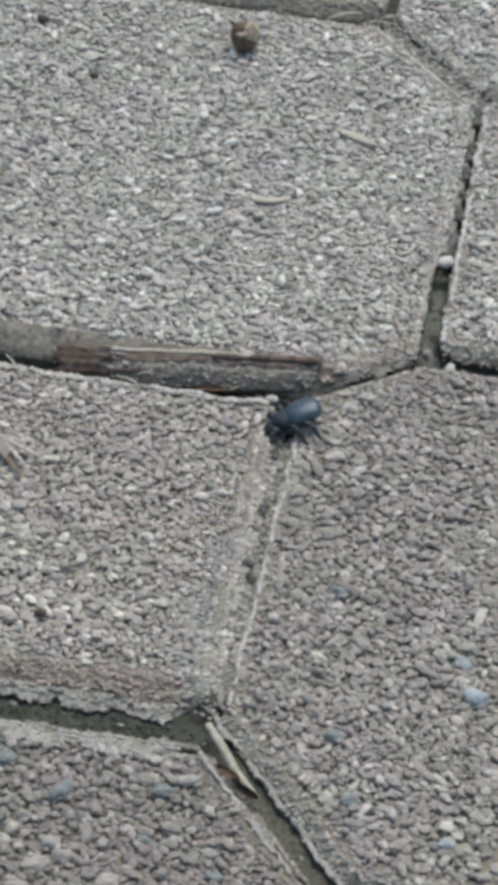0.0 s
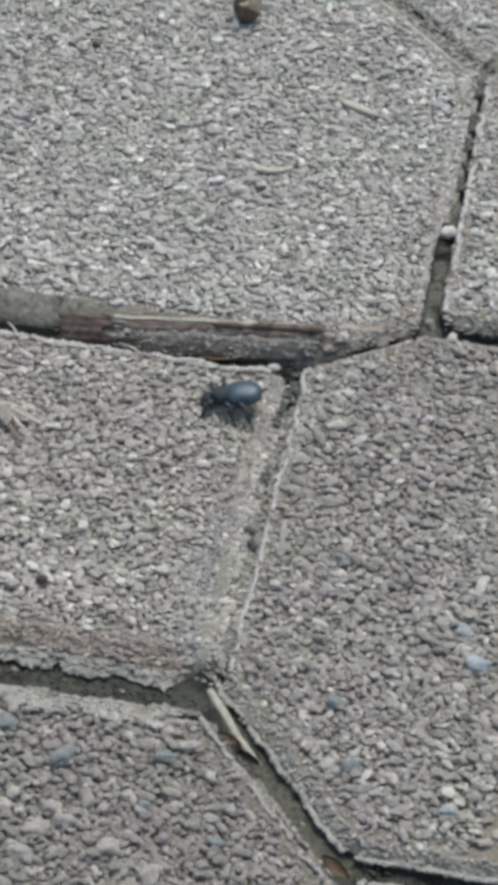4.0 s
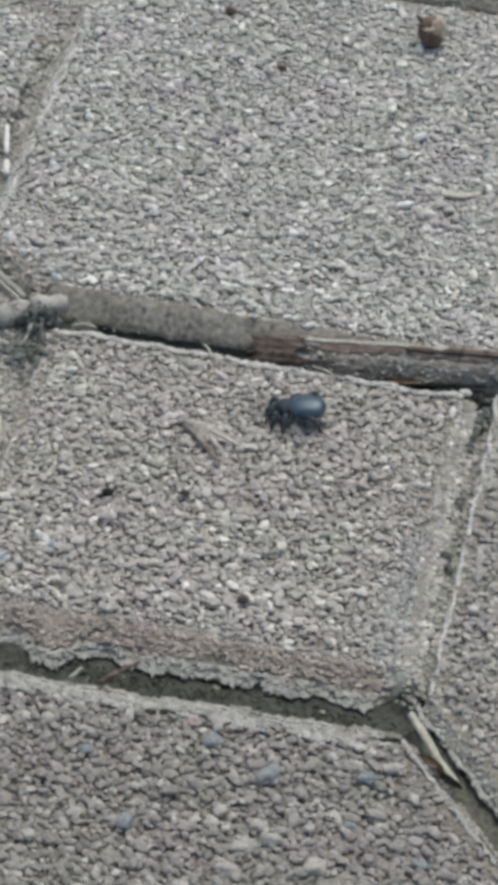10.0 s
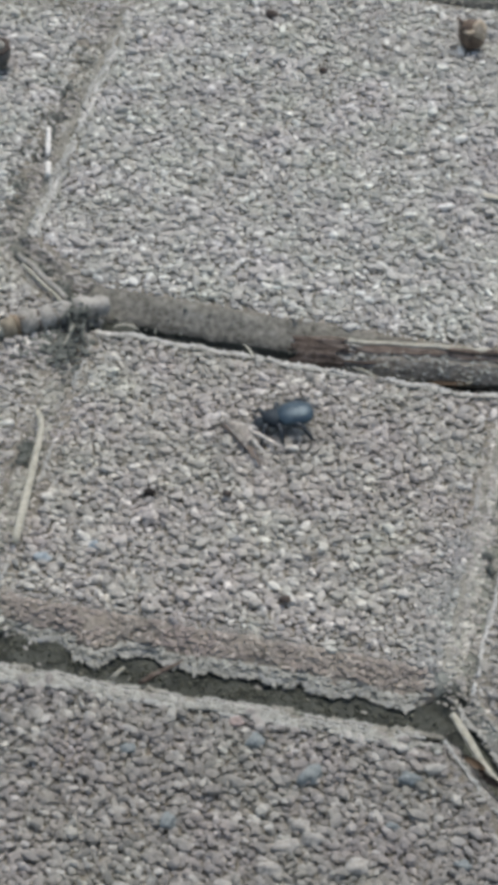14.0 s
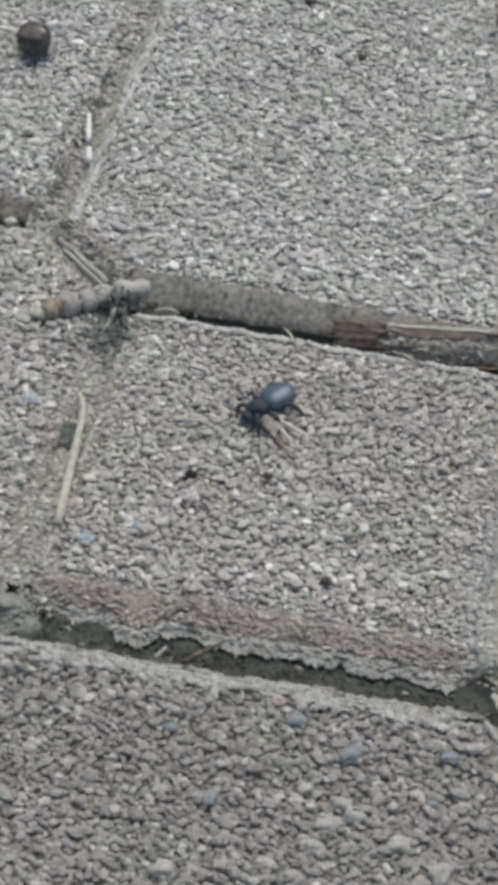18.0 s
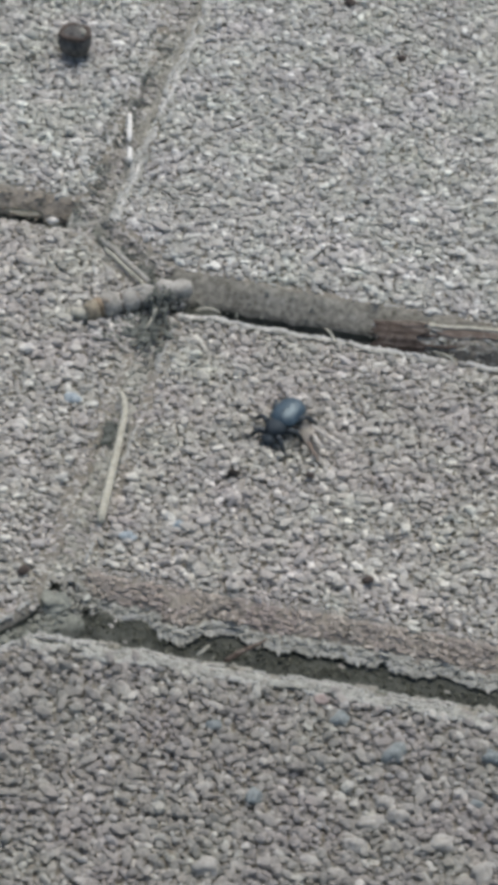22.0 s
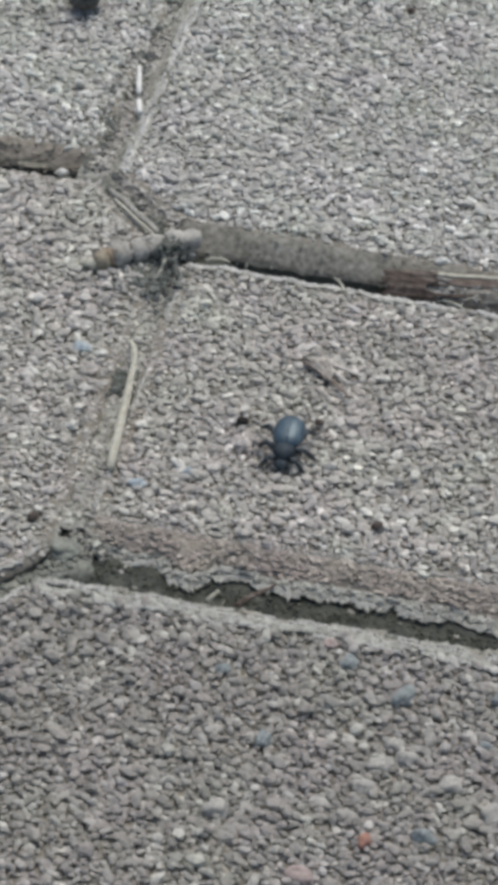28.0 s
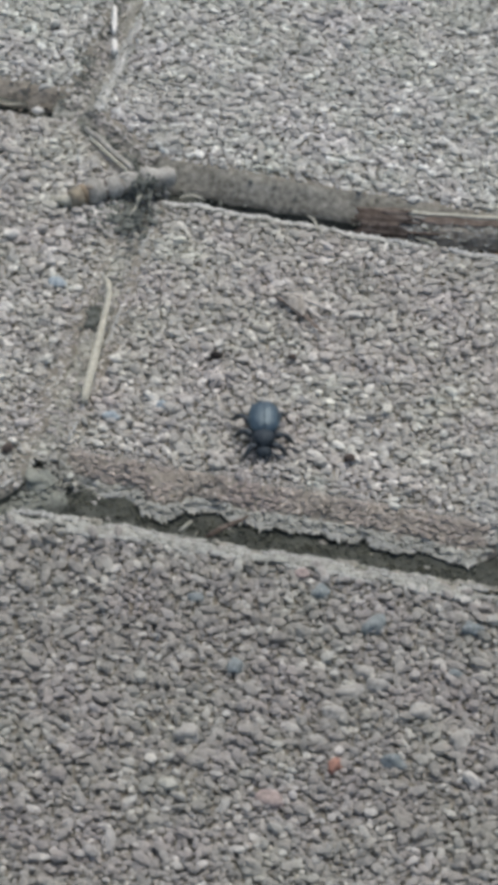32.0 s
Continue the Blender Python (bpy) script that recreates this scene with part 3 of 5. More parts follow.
def joint_grit(parent):
    """Loose grit on the silt and moss in the deep joints."""
    n = 120000
    x, y = np.random.uniform(-165, 140, n), np.random.uniform(-190, 275, n)
    near = np.zeros(n, bool)
    for corners, _, _ in STONES.values():
        for i in range(len(corners)):
            near |= segment_distance(x, y, corners[i], corners[(i + 1) % len(corners)]) < 5.5
    keep = near & in_strip(x, y) & ((fill_height(x, y) > -4) | (np.random.rand(n) < 0.04))
    x, y = x[keep], y[keep]
    coarse = np.random.rand(len(x)) < 0.4
    for pick, r0, r1, material in ((~coarse, 0.25, 0.7, LICHEN), (coarse, 0.4, 1.0, AGG_GREEN)):
        k = int(pick.sum())
        scatter("joint_grit", np.stack([x[pick], y[pick]], 1), np.random.uniform(r0, r1, k), fill_height(x[pick], y[pick]) - 0.25, np.full(k, 0.7), material, parent, low=True)
    deep = [((-52, -56), (50, -55)), ((-61, 244), (61, 244)), ((93, -97), (125, -98))]
    pts = []
    for a, b in deep:
        k = int(math.dist(a, b) * 9)
        t = np.random.rand(k)
        clump = np.array([wobble(a[0] + (b[0] - a[0]) * s, a[1], 0, 9) for s in t])
        t = t[clump > -0.35]
        pts.append(np.stack([a[0] + (b[0] - a[0]) * t, a[1] + (b[1] - a[1]) * t], 1) + np.random.randn(len(t), 2) * 2.6)
    pts = np.concatenate(pts)
    scatter("moss", pts, np.random.uniform(0.18, 0.42, len(pts)), fill_height(pts[:, 0], pts[:, 1]) + np.random.uniform(-0.3, 0.9, len(pts)), np.full(len(pts), 0.9), MOSS, parent, low=True)


def dirt_and_shade(parent):
    """Patches on the silt: dark dirt, dead moss and some painted shade."""
    # the second patch paints the straw's shade beside it
    for a, b, top, wide, much in (((57.2, 20), (56.8, 16), -1.0, 0.7, 0.0), ((-63.6, 9), (-62.6, 1), -1.0, 1.4, -0.5), ((-96, 92), (-97.0, 200), -0.9, 2.6, 0.02),
                                  ((-64, 66), (-90, 85), -1.8, 1.6, 0.1), ((92.2, 128), (93.2, 204), -1.8, 0.5, -0.1), ((-65.4, -58.6), (-92.6, -91.6), -1.9, 0.5, -0.3), ((58.6, 58), (59, 50), -1.2, 0.6, 0.1), ((57.6, 50), (56.4, 37), -1.1, 0.5, 0.0), ((55.2, -1.6), (57.0, -2.4), -0.7, 0.3, -1), ((57.0, -6.2), (58.2, -7.0), -0.7, 0.3, -1),
                                  # the first patch below paints the shadow line of a crack
                                  ((66, 66.6), (88, 82.2), -3.6, 0.6, -0.2), ((46, 61), (61, 63), -5.2, 1.6, -0.1)):
        k = int(math.dist(a, b) * 15)
        t = np.random.rand(k)
        t = t[np.array([wobble(a[0] + v * 40, a[1] + (b[1] - a[1]) * v, 21, 7) for v in t]) > much]
        pts = np.stack([a[0] + (b[0] - a[0]) * t, a[1] + (b[1] - a[1]) * t], 1) + np.random.randn(len(t), 2) * wide * 0.7
        made = scatter("dirt", pts, np.random.uniform(0.3, 0.75, len(t)), top + np.random.uniform(-0.4, 0.5, len(t)), np.full(len(t), 0.6), DIRT_AND_CRACK_SHADE if top < -2.5 else BLACK_MOSS_AND_SHADE, parent, low=True)
        made["label"] = "dark dirt, dead moss and painted shade on the silt"


def crusts(stones):
    """Pale lime along worn rims, and the stained and crumbling lower rim of the square stone."""
    def on(key, edge, out, z, radius, material=PALE, gaps=0.0, seed=0.0, label="pale lime crust along a worn rim", span=(0, 1)):
        corners, backs, _ = STONES[key]
        crust(corners, backs, edge, out, z, radius, stones[key], material, gaps, seed, label, span)

    on("right", 0, 0.3, 0.1, 0.40, LIME, gaps=0.16, seed=1)
    on("right", 0, 0.7, -0.2, 0.30, PALE, gaps=0.1, seed=41)
    on("right", 1, 3.3, -2.9, 0.6, gaps=0.0, seed=2)
    on("right", 2, 3.1, -2.7, 0.6, gaps=0.0, seed=22)
    on("upper", 6, 0.2, 0.5, 0.6, PALE, gaps=0.25, seed=3)
    on("upper", 6, -0.9, 0.5, 0.55, LIME, gaps=0.28, seed=33)
    on("upper", 6, -1.4, 0.4, 0.7, LICHEN_PALE, gaps=0.2, seed=36)
    on("upper", 6, 2.0, -1.0, 0.8, LICHEN, gaps=0.0, seed=34)
    on("upper", 6, 3.2, -1.8, 0.8, LICHEN, gaps=0.0, seed=35)
    on("square", 2, -0.2, 0.1, 0.34, PALE, gaps=0.25, seed=42, span=(0.03, 0.2))
    on("square", 2, -0.4, 0.1, 0.34, PALE, gaps=0.1, seed=43, span=(0.52, 0.66))
    on("square", 2, 1.2, -0.4, 0.7, LICHEN, gaps=0.1, seed=44)
    on("square", 2, 2.6, -0.9, 0.8, AGG_GREEN, gaps=0.0, seed=45)
    on("upper", 2, 0.3, 0.1, 0.45, gaps=0.35, seed=4)
    on("upper", 3, 0.3, 0.1, 0.5, gaps=0.25, seed=14)
    on("upper_right_square", 3, 0.2, 0.1, 0.5, LIME, gaps=0.3, seed=24)
    on("lower", 0, -0.2, -0.1, 0.46, gaps=0.1, seed=5)
    on("lower", 1, 0.2, -0.1, 0.55, gaps=0.1, seed=25)
    on("lower", 0, -1.2, 0.1, 0.55, LICHEN_PALE, gaps=-0.2, seed=51)
    on("lower", 0, -2.2, 0.2, 0.6, LICHEN_PALE, gaps=0.1, seed=52)
    on("lower", 0, -3.3, 0.2, 0.6, PALE, gaps=0.3, seed=53)
    on("lower", 0, 2.2, -1.6, 0.45, gaps=0.3, seed=6)
    on("lower", 0, 3.4, -3.2, 0.7, LICHEN, gaps=0.3, seed=61)
    on("lower", 0, 4.6, -4.6, 0.7, GREEN_SILT, gaps=0.1, seed=62)
    on("lower", 7, 0.3, -0.2, 0.45, gaps=0.2, seed=7)
    on("left", 6, 0.3, -0.2, 0.45, gaps=0.3, seed=17)
    on("square", 3, 0.0, -0.1, 0.55, LIME, gaps=0.05, seed=10)
    on("square", 3, -1.0, 0.1, 0.5, LICHEN_PALE, gaps=0.0, seed=12)
    on("square", 0, 0.2, 0.0, 0.4, gaps=0.45, seed=11)
    on("square", 1, 5.0, -4.3, 0.5, LICHEN_PALE, gaps=0.12, seed=15)
    # crumbs along the uneven lower lip of the square stone
    corners, backs, bevels = STONES["square"]
    spots = []
    for p, d, bevel in rounded_outline(inset(corners, backs), bevels, 0.45):
        if d.y < -0.8 and wobble(p.x, 0, 3, 9) > -0.7:
            lip = lip_wave(p, d, 0.9)
            spots.append((p.x, p.y - bevel - lip - 0.2, -bevel - 0.1, random.uniform(0.25, 0.6)))
            for _ in range(6):
                o = random.uniform(-0.7, 2.0)
                spots.append((p.x + random.uniform(-0.4, 0.4), p.y - bevel - lip + o, -bevel + 0.9 * max(0, o) + 0.1, random.uniform(0.25, 0.8)))
    lip_line = [(p, bevel, lip_wave(p, d, 0.9)) for p, d, bevel in rounded_outline(inset(corners, backs), bevels, 0.8) if d.y < -0.8]
    ridge = tube([(p.x, p.y - bevel - lip + 0.2, -bevel + 0.1 + 0.4 * wobble(p.x, 2, 3, 3)) for p, bevel, lip in lip_line],
                 [max(0.2, 0.62 + 0.75 * wobble(p.x, 1, 31, 5.0) + 0.5 * wobble(p.x, 1, 32, 1.3)) for p, bevel, lip in lip_line], 8, 0.8, 0.5)
    part("lime_ridge", ridge, PALE, stones["square"], "pale crumbling ridge under the bevel")
    spots = np.array(spots)
    lip_crumbs = scatter("crust", spots[:, :2], spots[:, 3], spots[:, 2], np.full(len(spots), 0.5), LICHEN_PALE, stones["square"], low=True, stretch=1.6)
    lip_crumbs["label"] = "crumbling pale lower rim"
    # lichened grains over the smooth bevels
    def face(key, edge, material, per=2.6):
        corners, backs, bevels = STONES[key]
        rim = inset(corners, backs)
        a, b, wide = rim[edge], rim[(edge + 1) % len(rim)], bevels[edge]
        d = (b - a).normalized()
        lift, spots = HEIGHT.get(key, 0.0), []
        for t, o in np.random.rand(int((b - a).length * (wide + 1.0) * per), 2):
            p = a.lerp(b, t)
            o = o * (wide + 1.2)
            q = p + Vector((d.y, -d.x)) * min(o, wide + 0.6 * wobble(p.x, p.y, 0, 4))
            spots.append((q.x, q.y, lift - 0.15 - o * (0.3 if key == "square" and edge == 2 else 0.95)))
        spots = np.array(spots)
        made = scatter("face_grains", spots[:, :2], np.random.uniform(0.3, 1.05 if key == "square" else 0.7, len(spots)), spots[:, 2], np.full(len(spots), 0.4), material, stones[key], low=True)
        made["label"] = "grey-green mottled bevel"

    for key, edge, material, per in (("upper", 0, BLACK_MOSS_AND_SHADE, 0.035), ("upper_left_square", 3, RUSTY_BEVEL, 0.4), ("upper_left_square", 3, MOSS, 0.16),
                                     ("upper", 1, AGG_WARM, 2.4), ("upper", 3, AGG_LIGHT, 1.6), ("upper", 7, AGG_MID, 1.8), ("square", 2, AGG_MID, 1.0), ("square", 2, BLACK_MOSS_AND_SHADE, 0.12), ("right", 1, AGG_GREEN, 1.5), ("right", 2, AGG_GREEN, 1.5), ("right", 1, LICHEN, 0.5), ("right", 2, LICHEN, 0.5),
                                     ("upper_right_square", 0, LICHEN, 0.8), ("top_square", 0, LICHEN, 0.8), ("top_right", 7, AGG_LIGHT, 1.5), ("lower", 7, AGG_WARM, 1.6)):
        face(key, edge, material, per)
    # rust-brown sandy face of the bevel
    corners, backs, bevels = STONES["square"]
    rim = inset(corners, backs)
    spots = []
    for t, o in np.random.rand(900, 2):
        p = rim[1].lerp(rim[2], 0.02 + 0.96 * t)
        lip = max(0.0, lip_wave(p, Vector((0, -1)), 0.9) - LIP)
        o = o * (4.6 + 1.2 * wobble(p.x, 3, 1, 7) + lip) - 0.6
        spots.append((p.x, p.y - o, -0.4 - max(0, o) * 0.88 * 5.8 / (5.8 + 1.1 * (lip + LIP))))
    spots = np.array(spots)
    upper = np.array([(x, y + 1.6, z + 0.2) for x, y, z in spots])
    scatter("edge_grains", upper[:, :2], np.random.uniform(0.3, 0.8, len(upper)), upper[:, 2] - 0.1, np.full(len(upper), 0.6), AGG_WARM, stones["square"], low=True)
    corner = []
    for a, o in np.random.rand(150, 2):
        a, o = -1.75 + 1.9 * a, o * 6.0 - 1.5
        corner.append((rim[2].x - 1.6 + o * math.cos(a), rim[2].y + 1.6 + o * math.sin(a), -0.3 - max(0, o) * 0.62))
    corner = np.array(corner)
    scatter("edge_grains", corner[:, :2], np.random.uniform(0.4, 0.9, len(corner)), corner[:, 2], np.full(len(corner), 0.6), AGG_MID, stones["square"], low=True)
    film = scatter("stained_grains", spots[:, :2], np.random.uniform(0.35, 0.95, len(spots)), spots[:, 2] - 0.1, np.full(len(spots), 0.4), AGG_RUST, stones["square"], low=True)
    film["label"] = "rusty brown sandy bevel"


def stained_patch(parent, a, b, inwards, count, material, height, label):
    """Grains under a thin stain beside a rim: from a to b, and so far inwards (mm)."""
    a, b = Vector(a), Vector(b)
    d = (b - a).normalized()
    t, o = np.random.rand(count), np.abs(np.random.randn(count)) * inwards * 0.5
    pts = np.stack([a.x + (b.x - a.x) * t - d.y * o, a.y + (b.y - a.y) * t + d.x * o], 1)
    made = scatter("stained_grains", pts, np.random.uniform(0.4, 0.9, count), np.random.uniform(-0.5, 0.2, count) + height, np.full(count, 0.7), material, parent, low=True)
    made["label"] = label


def pavement():
    top = tagged(new("pavement"), "grey concrete paving of octagons and squares with exposed aggregate", "pavement", kind="structure")
    stones = {}
    for key, (corners, backs, bevels) in STONES.items():
        lift = HEIGHT.get(key, 0.0)
        stones[key] = paving_stone(corners, backs, bevels, lift, top, 0.9 if key == "square" else 0.6, radius=15.0 if key == "lower" else 5.0, shallow=0.3 if key == "square" else 1.0, rusty=key in ("square", "upper_left_square"), green=key == "right")
        exposed_grains(key, corners, backs, lift, stones[key])
    crusts(stones)
    stained_patch(stones["upper"], (67, 70.5), (88, 86), 10, 330, AGG_RUST, 0.5, "rust-brown stained corner")
    stained_patch(stones["upper"], (65, 68.8), (71, 73), 3, 90, AGG_RUST, -1.5, "rust-brown stained corner")
    stained_patch(stones["square"], (50, -43), (52, 4), 7, 420, AGG_MOSSY, 0.0, "green-tinged worn edge")
    stained_patch(stones["right"], (62.6, 50), (60.8, 22), 5, 190, LICHEN_PALE, 0.1, "pale limy worn corner")
    joint_bed(top)
    silt_ribbons(top)
    part("silt", ball((4.2, 3.2, 1.7), (-60.8, -53.8, -2.5), 0.6, 3.0, 4, 0.8), GREEN_SILT, top, "grey-green lump of silt in a joint corner")
    k = 240
    t = np.random.rand(k)
    settled = np.stack([-58 - 34 * t + np.random.uniform(-3.2, 3.2, k), -56.5 - 39 * t + np.random.uniform(-2.6, 2.6, k)], 1)
    scatter("grit", settled, np.random.uniform(0.3, 0.8, k), np.where(t < 0.12, -3.2, -3.8) + np.random.uniform(-0.2, 0.3, k), np.full(k, 0.6), GREEN_SILT, top, low=True)["label"] = "grey-green grit settled in a joint"
    k = 620
    t = np.random.rand(k)
    worn = np.stack([88.4 + 1.4 * t + np.random.uniform(-1.9, 2.0, k), 131 + 76 * t], 1)
    scatter("edge_grains", worn, np.random.uniform(0.35, 0.8, k), np.random.uniform(-1.5, -0.5, k), np.full(k, 0.7), AGG_LIGHT, top, low=True)
    k = 560
    t = np.random.rand(k)
    silted = np.stack([-92.6 - t + np.random.uniform(-4.5, 5.0, k), 90 + 114 * t], 1)
    scatter("edge_grains", silted, np.random.uniform(0.4, 0.95, k), np.random.uniform(-2.4, -1.2, k), np.full(k, 0.7), AGG_MID, top, low=True)
    joint_grit(top)
    dirt_and_shade(top)
    # the paving goes on around the strip with stones of the same two shapes
    octagon = [(-61, -90), (61, -90), (92, -59), (92, 59), (61, 90), (-61, 90), (-92, 59), (-92, -59)]
    square = [(-60, -60), (60, -60), (60, 60), (-60, 60)]
    first, far = {}, {0: [], 1: []}
    for i in range(-26, 27):
        for j in range(-26, 27):
            if (i, j) in CELLS.values():
                continue
            odd = (i + j) % 2
            place = (153 * i * MM, (2 + 150.5 * j) * MM, random.uniform(-1, 0.6) * MM)
            if max(abs(i), abs(j)) > 8:
                far[odd].append(place)
                continue
            if odd not in first:
                shape = octagon if odd else square
                first[odd] = paving_stone(shape, [4.5] * len(shape), [3.0] * len(shape), 0.0, top, step=8.0, material=WORN)
                ob = first[odd]
            else:
                ob = new("paving_stone", first[odd].data)
                ob.parent = top
            ob.location = place
    verts, faces = [], []
    for odd, shape in ((0, square), (1, octagon)):
        rim, lip, n = inset(shape, [4.5] * len(shape)), inset(shape, [1.5] * len(shape)), len(shape)
        for x, y, z in far[odd]:
            at = len(verts)
            verts += [(x + p.x * MM, y + p.y * MM, z) for p in rim] + [(x + p.x * MM, y + p.y * MM, z - 0.003) for p in lip] + [(x + p.x * MM, y + p.y * MM, -0.055) for p in lip]
            faces.append([at + k for k in range(n)])
            for ring in (0, n):
                faces += [[at + ring + k, at + ring + n + k, at + ring + n + (k + 1) % n, at + ring + (k + 1) % n] for k in range(n)]
    me = bpy.data.meshes.new("far_paving")
    me.from_pydata(verts, [], faces)
    me.materials.append(WORN)
    rest = new("far_paving", me)
    rest.parent, rest["kind"] = top, "stuff"
    return stones


# ---- the beetle ----
def beetle_leg(body, name, hip, side, reach, angle, knee):
    """A leg that hangs from its hip: femur out and up, tibia down to the ground, thin tarsus along it."""
    c, s = math.cos(radians(angle)), side * math.sin(radians(angle))
    z0 = hip[2]
    mid = (reach * 0.48 * c, reach * 0.48 * s, knee)
    foot = (reach * 0.88 * c, reach * 0.88 * s, 0.5 - z0)
    toe = (reach * 1.12 * c, reach * 1.12 * s, 0.25 - z0)
    leg = part("leg", tube(bent((0, 0, 0), mid, 6, lift=0.25), [0.45, 0.7, 0.85, 0.88, 0.78, 0.62, 0.45], 8), LIMB, body)
    leg.location = Vector(hip) * MM
    part("tibia", tube(bent(mid, foot, 5, lift=0.2), [0.60, 0.64, 0.66, 0.60, 0.52, 0.42], 8), LIMB, leg)
    part("tarsus", merged(*[ball((0.38, 0.32, 0.25), tuple(Vector(foot).lerp(Vector(toe), k / 3)), level=1) for k in range(4)]), LIMB, leg)
    return leg


def beetle():
    top = tagged(new("beetle"), "blue-black beetle with domed wing cases crawling over concrete", "beetle")

    def wing_case(side):
        bm = bmesh.new()
        bmesh.ops.create_uvsphere(bm, u_segments=40, v_segments=24, radius=1.0)
        bmesh.ops.delete(bm, geom=[v for v in bm.verts if v.co.y * side < -0.02 or v.co.z < -0.38], context="VERTS")
        for v in bm.verts:
            x, y, z = v.co
            k = (1 + 0.3 * (math.sqrt(1 + x * x) - 1)) * (1 + 0.25 * x * x * y * y)
            blunt = 1 + (0.35 if x < 0 else 0.3) * x * x * max(0, z) ** 2 + 0.2 * x * x * y * y
            z *= blunt
            x *= blunt
            v.co = Vector((4.8 * x - 0.75, 3.85 * y * k + 0.04 * side, 4.1 + 2.3 * z * (1 - 0.08 * x) + 0.1 * (abs(y) < 0.05))) * MM
        geom = bmesh.ops.extrude_face_region(bm, geom=bm.faces[:])
        for v in [g for g in geom["geom"] if isinstance(g, bmesh.types.BMVert)]:
            v.co = Vector((v.co.x * 0.94, v.co.y * 0.93, 0.0044 + (v.co.z - 0.0044) * 0.92))
        bmesh.ops.recalc_face_normals(bm, faces=bm.faces)
        return part("wing_case", bm, ELYTRA, top, "blue-black domed wing case")

    wing_case(1), wing_case(-1)
    part("abdomen", ball((4.9, 3.4, 1.7), (-0.1, 0, 3.4), 0.03, 1.0), SHELL, top, "matt black underside")
    neck = ball((2.9, 2.85, 2.0), (5.0, 0, 3.4), 0.02, 4.0, 4)
    for v in neck.verts:
        u = v.co.x / MM - 5.0
        v.co.y *= 1 - 0.05 * u - 0.03 * u * u
    part("pronotum", neck, SHELL, top, "rounded matt black neck shield")
    skull = part("head", ball((2.0, 1.95, 1.5), (8.0, 0, 2.05), 0.03, 2.0), SHELL, top)
    for side in (1, -1):
        part("eye", ball((0.4, 0.35, 0.4), (8.3, 1.8 * side, 2.3), level=2), LIMB, skull)
        part("mandible", tube([(9.5, 0.9 * side, 1.7), (10.2, 0.8 * side, 1.3), (10.4, 0.3 * side, 1.1)], [0.5, 0.42, 0.2], 8), LIMB, skull)
        feeler = part("antenna", tube([(8.6, 1.6 * side, 2.4), (9.0, 2.2 * side, 2.7), (9.3, 2.8 * side, 2.2), (9.5, 3.3 * side, 1.5), (9.6, 3.6 * side, 0.9)], [0.2, 0.17, 0.19, 0.2, 0.14], 6), LIMB, top)
        for k in range(6):
            p = Vector((9.0, 2.2 * side, 2.6)).lerp(Vector((9.6, 3.6 * side, 0.9)), k / 5)
            part("antenna_joint", ball((0.24, 0.24, 0.24), tuple(p + Vector((0.05, 0.12 * side, 0.22 * math.sin(k)))), level=1), LIMB, feeler)
    legs = []
    for side in (1, -1):
        legs.append((beetle_leg(top, "leg", (6.7, 1.7 * side, 2.5), side, 4.6, 60, 0.8), (6.7, 1.7 * side, 2.5), 0.0 if side > 0 else 0.5, side))
        legs.append((beetle_leg(top, "leg", (4.0, 2.4 * side, 2.6), side, 5.4, 100, 1.1), (4.0, 2.4 * side, 2.6), 0.5 if side > 0 else 0.0, side))
        legs.append((beetle_leg(top, "leg", (0.8, 2.6 * side, 2.7), side, 7.2, 140, 1.4), (0.8, 2.6 * side, 2.7), 0.0 if side > 0 else 0.5, side))
    return top, legs


# ---- things that lie on the stones ----
def nut(x, y, size, turn, cap):
    top = tagged(new("nut_shell"), "dark brown dried nut with a paler tan crown" if cap else "round blackish dried nut on the concrete", "nut", "nuts")
    top.matrix_basis = pose(x * MM, y * MM, 0.6 * MM, 0, 0, turn)
    bm = ball((size * 0.92, size * 0.88, size * (1.15 if cap else 0.85)), (0, 0, size * (1.05 if cap else 0.8)), 0.12, x, 3, 0.8)
    part("body", bm, SEED if cap else GREY_NUT, top)
    ring = []
    for k in range(9):
        a = 2 * math.pi * k / 9
        r = size * (0.68 if k % 2 else 0.78)
        ring.append((r * math.cos(a), r * math.sin(a), size * ((1.62 if cap else 1.35) + 0.12 * math.sin(3 * a))))
    part("crown", tube(ring + ring[:1], [size * (0.2 if cap else 0.17)] * 10, 6, 0.8, 0.3, x), SEED_CAP if cap else BROWN_BIT, top, "torn tan crown" if cap else "torn dark rim")
    if not cap:
        part("inner_lump", ball((size * 0.34, size * 0.2, size * 0.14), (-size * 0.2, -size * 0.35, size * 1.5), 0.5, 2.0, 2), LICHEN, top, "small pale lump inside the torn rim")
        part("flap", tube(bent((size * 0.3, size * 0.5, size * 1.4), (size * 0.95, -size * 0.1, size * 1.0), 5, sag=-size * 0.15), [size * k for k in (0.1, 0.16, 0.18, 0.17, 0.14, 0.06)], 7), BARK_INSIDE, top, "brown torn edge")
    if cap:
        part("husk_flap", ball((size * 0.56, size * 0.36, size * 0.8), (size * 0.26, -size * 0.48, size * 1.62), 0.5, 5.0, 3), SEED_CAP, top, "tan torn husk")
        part("tip", tube(bent((-size * 0.5, 0, size * 1.7), (-size * 1.1, size * 0.4, size * 2.2), 4), [size * k for k in (0.2, 0.18, 0.14, 0.1, 0.04)], 7), SEED, top)
    return top


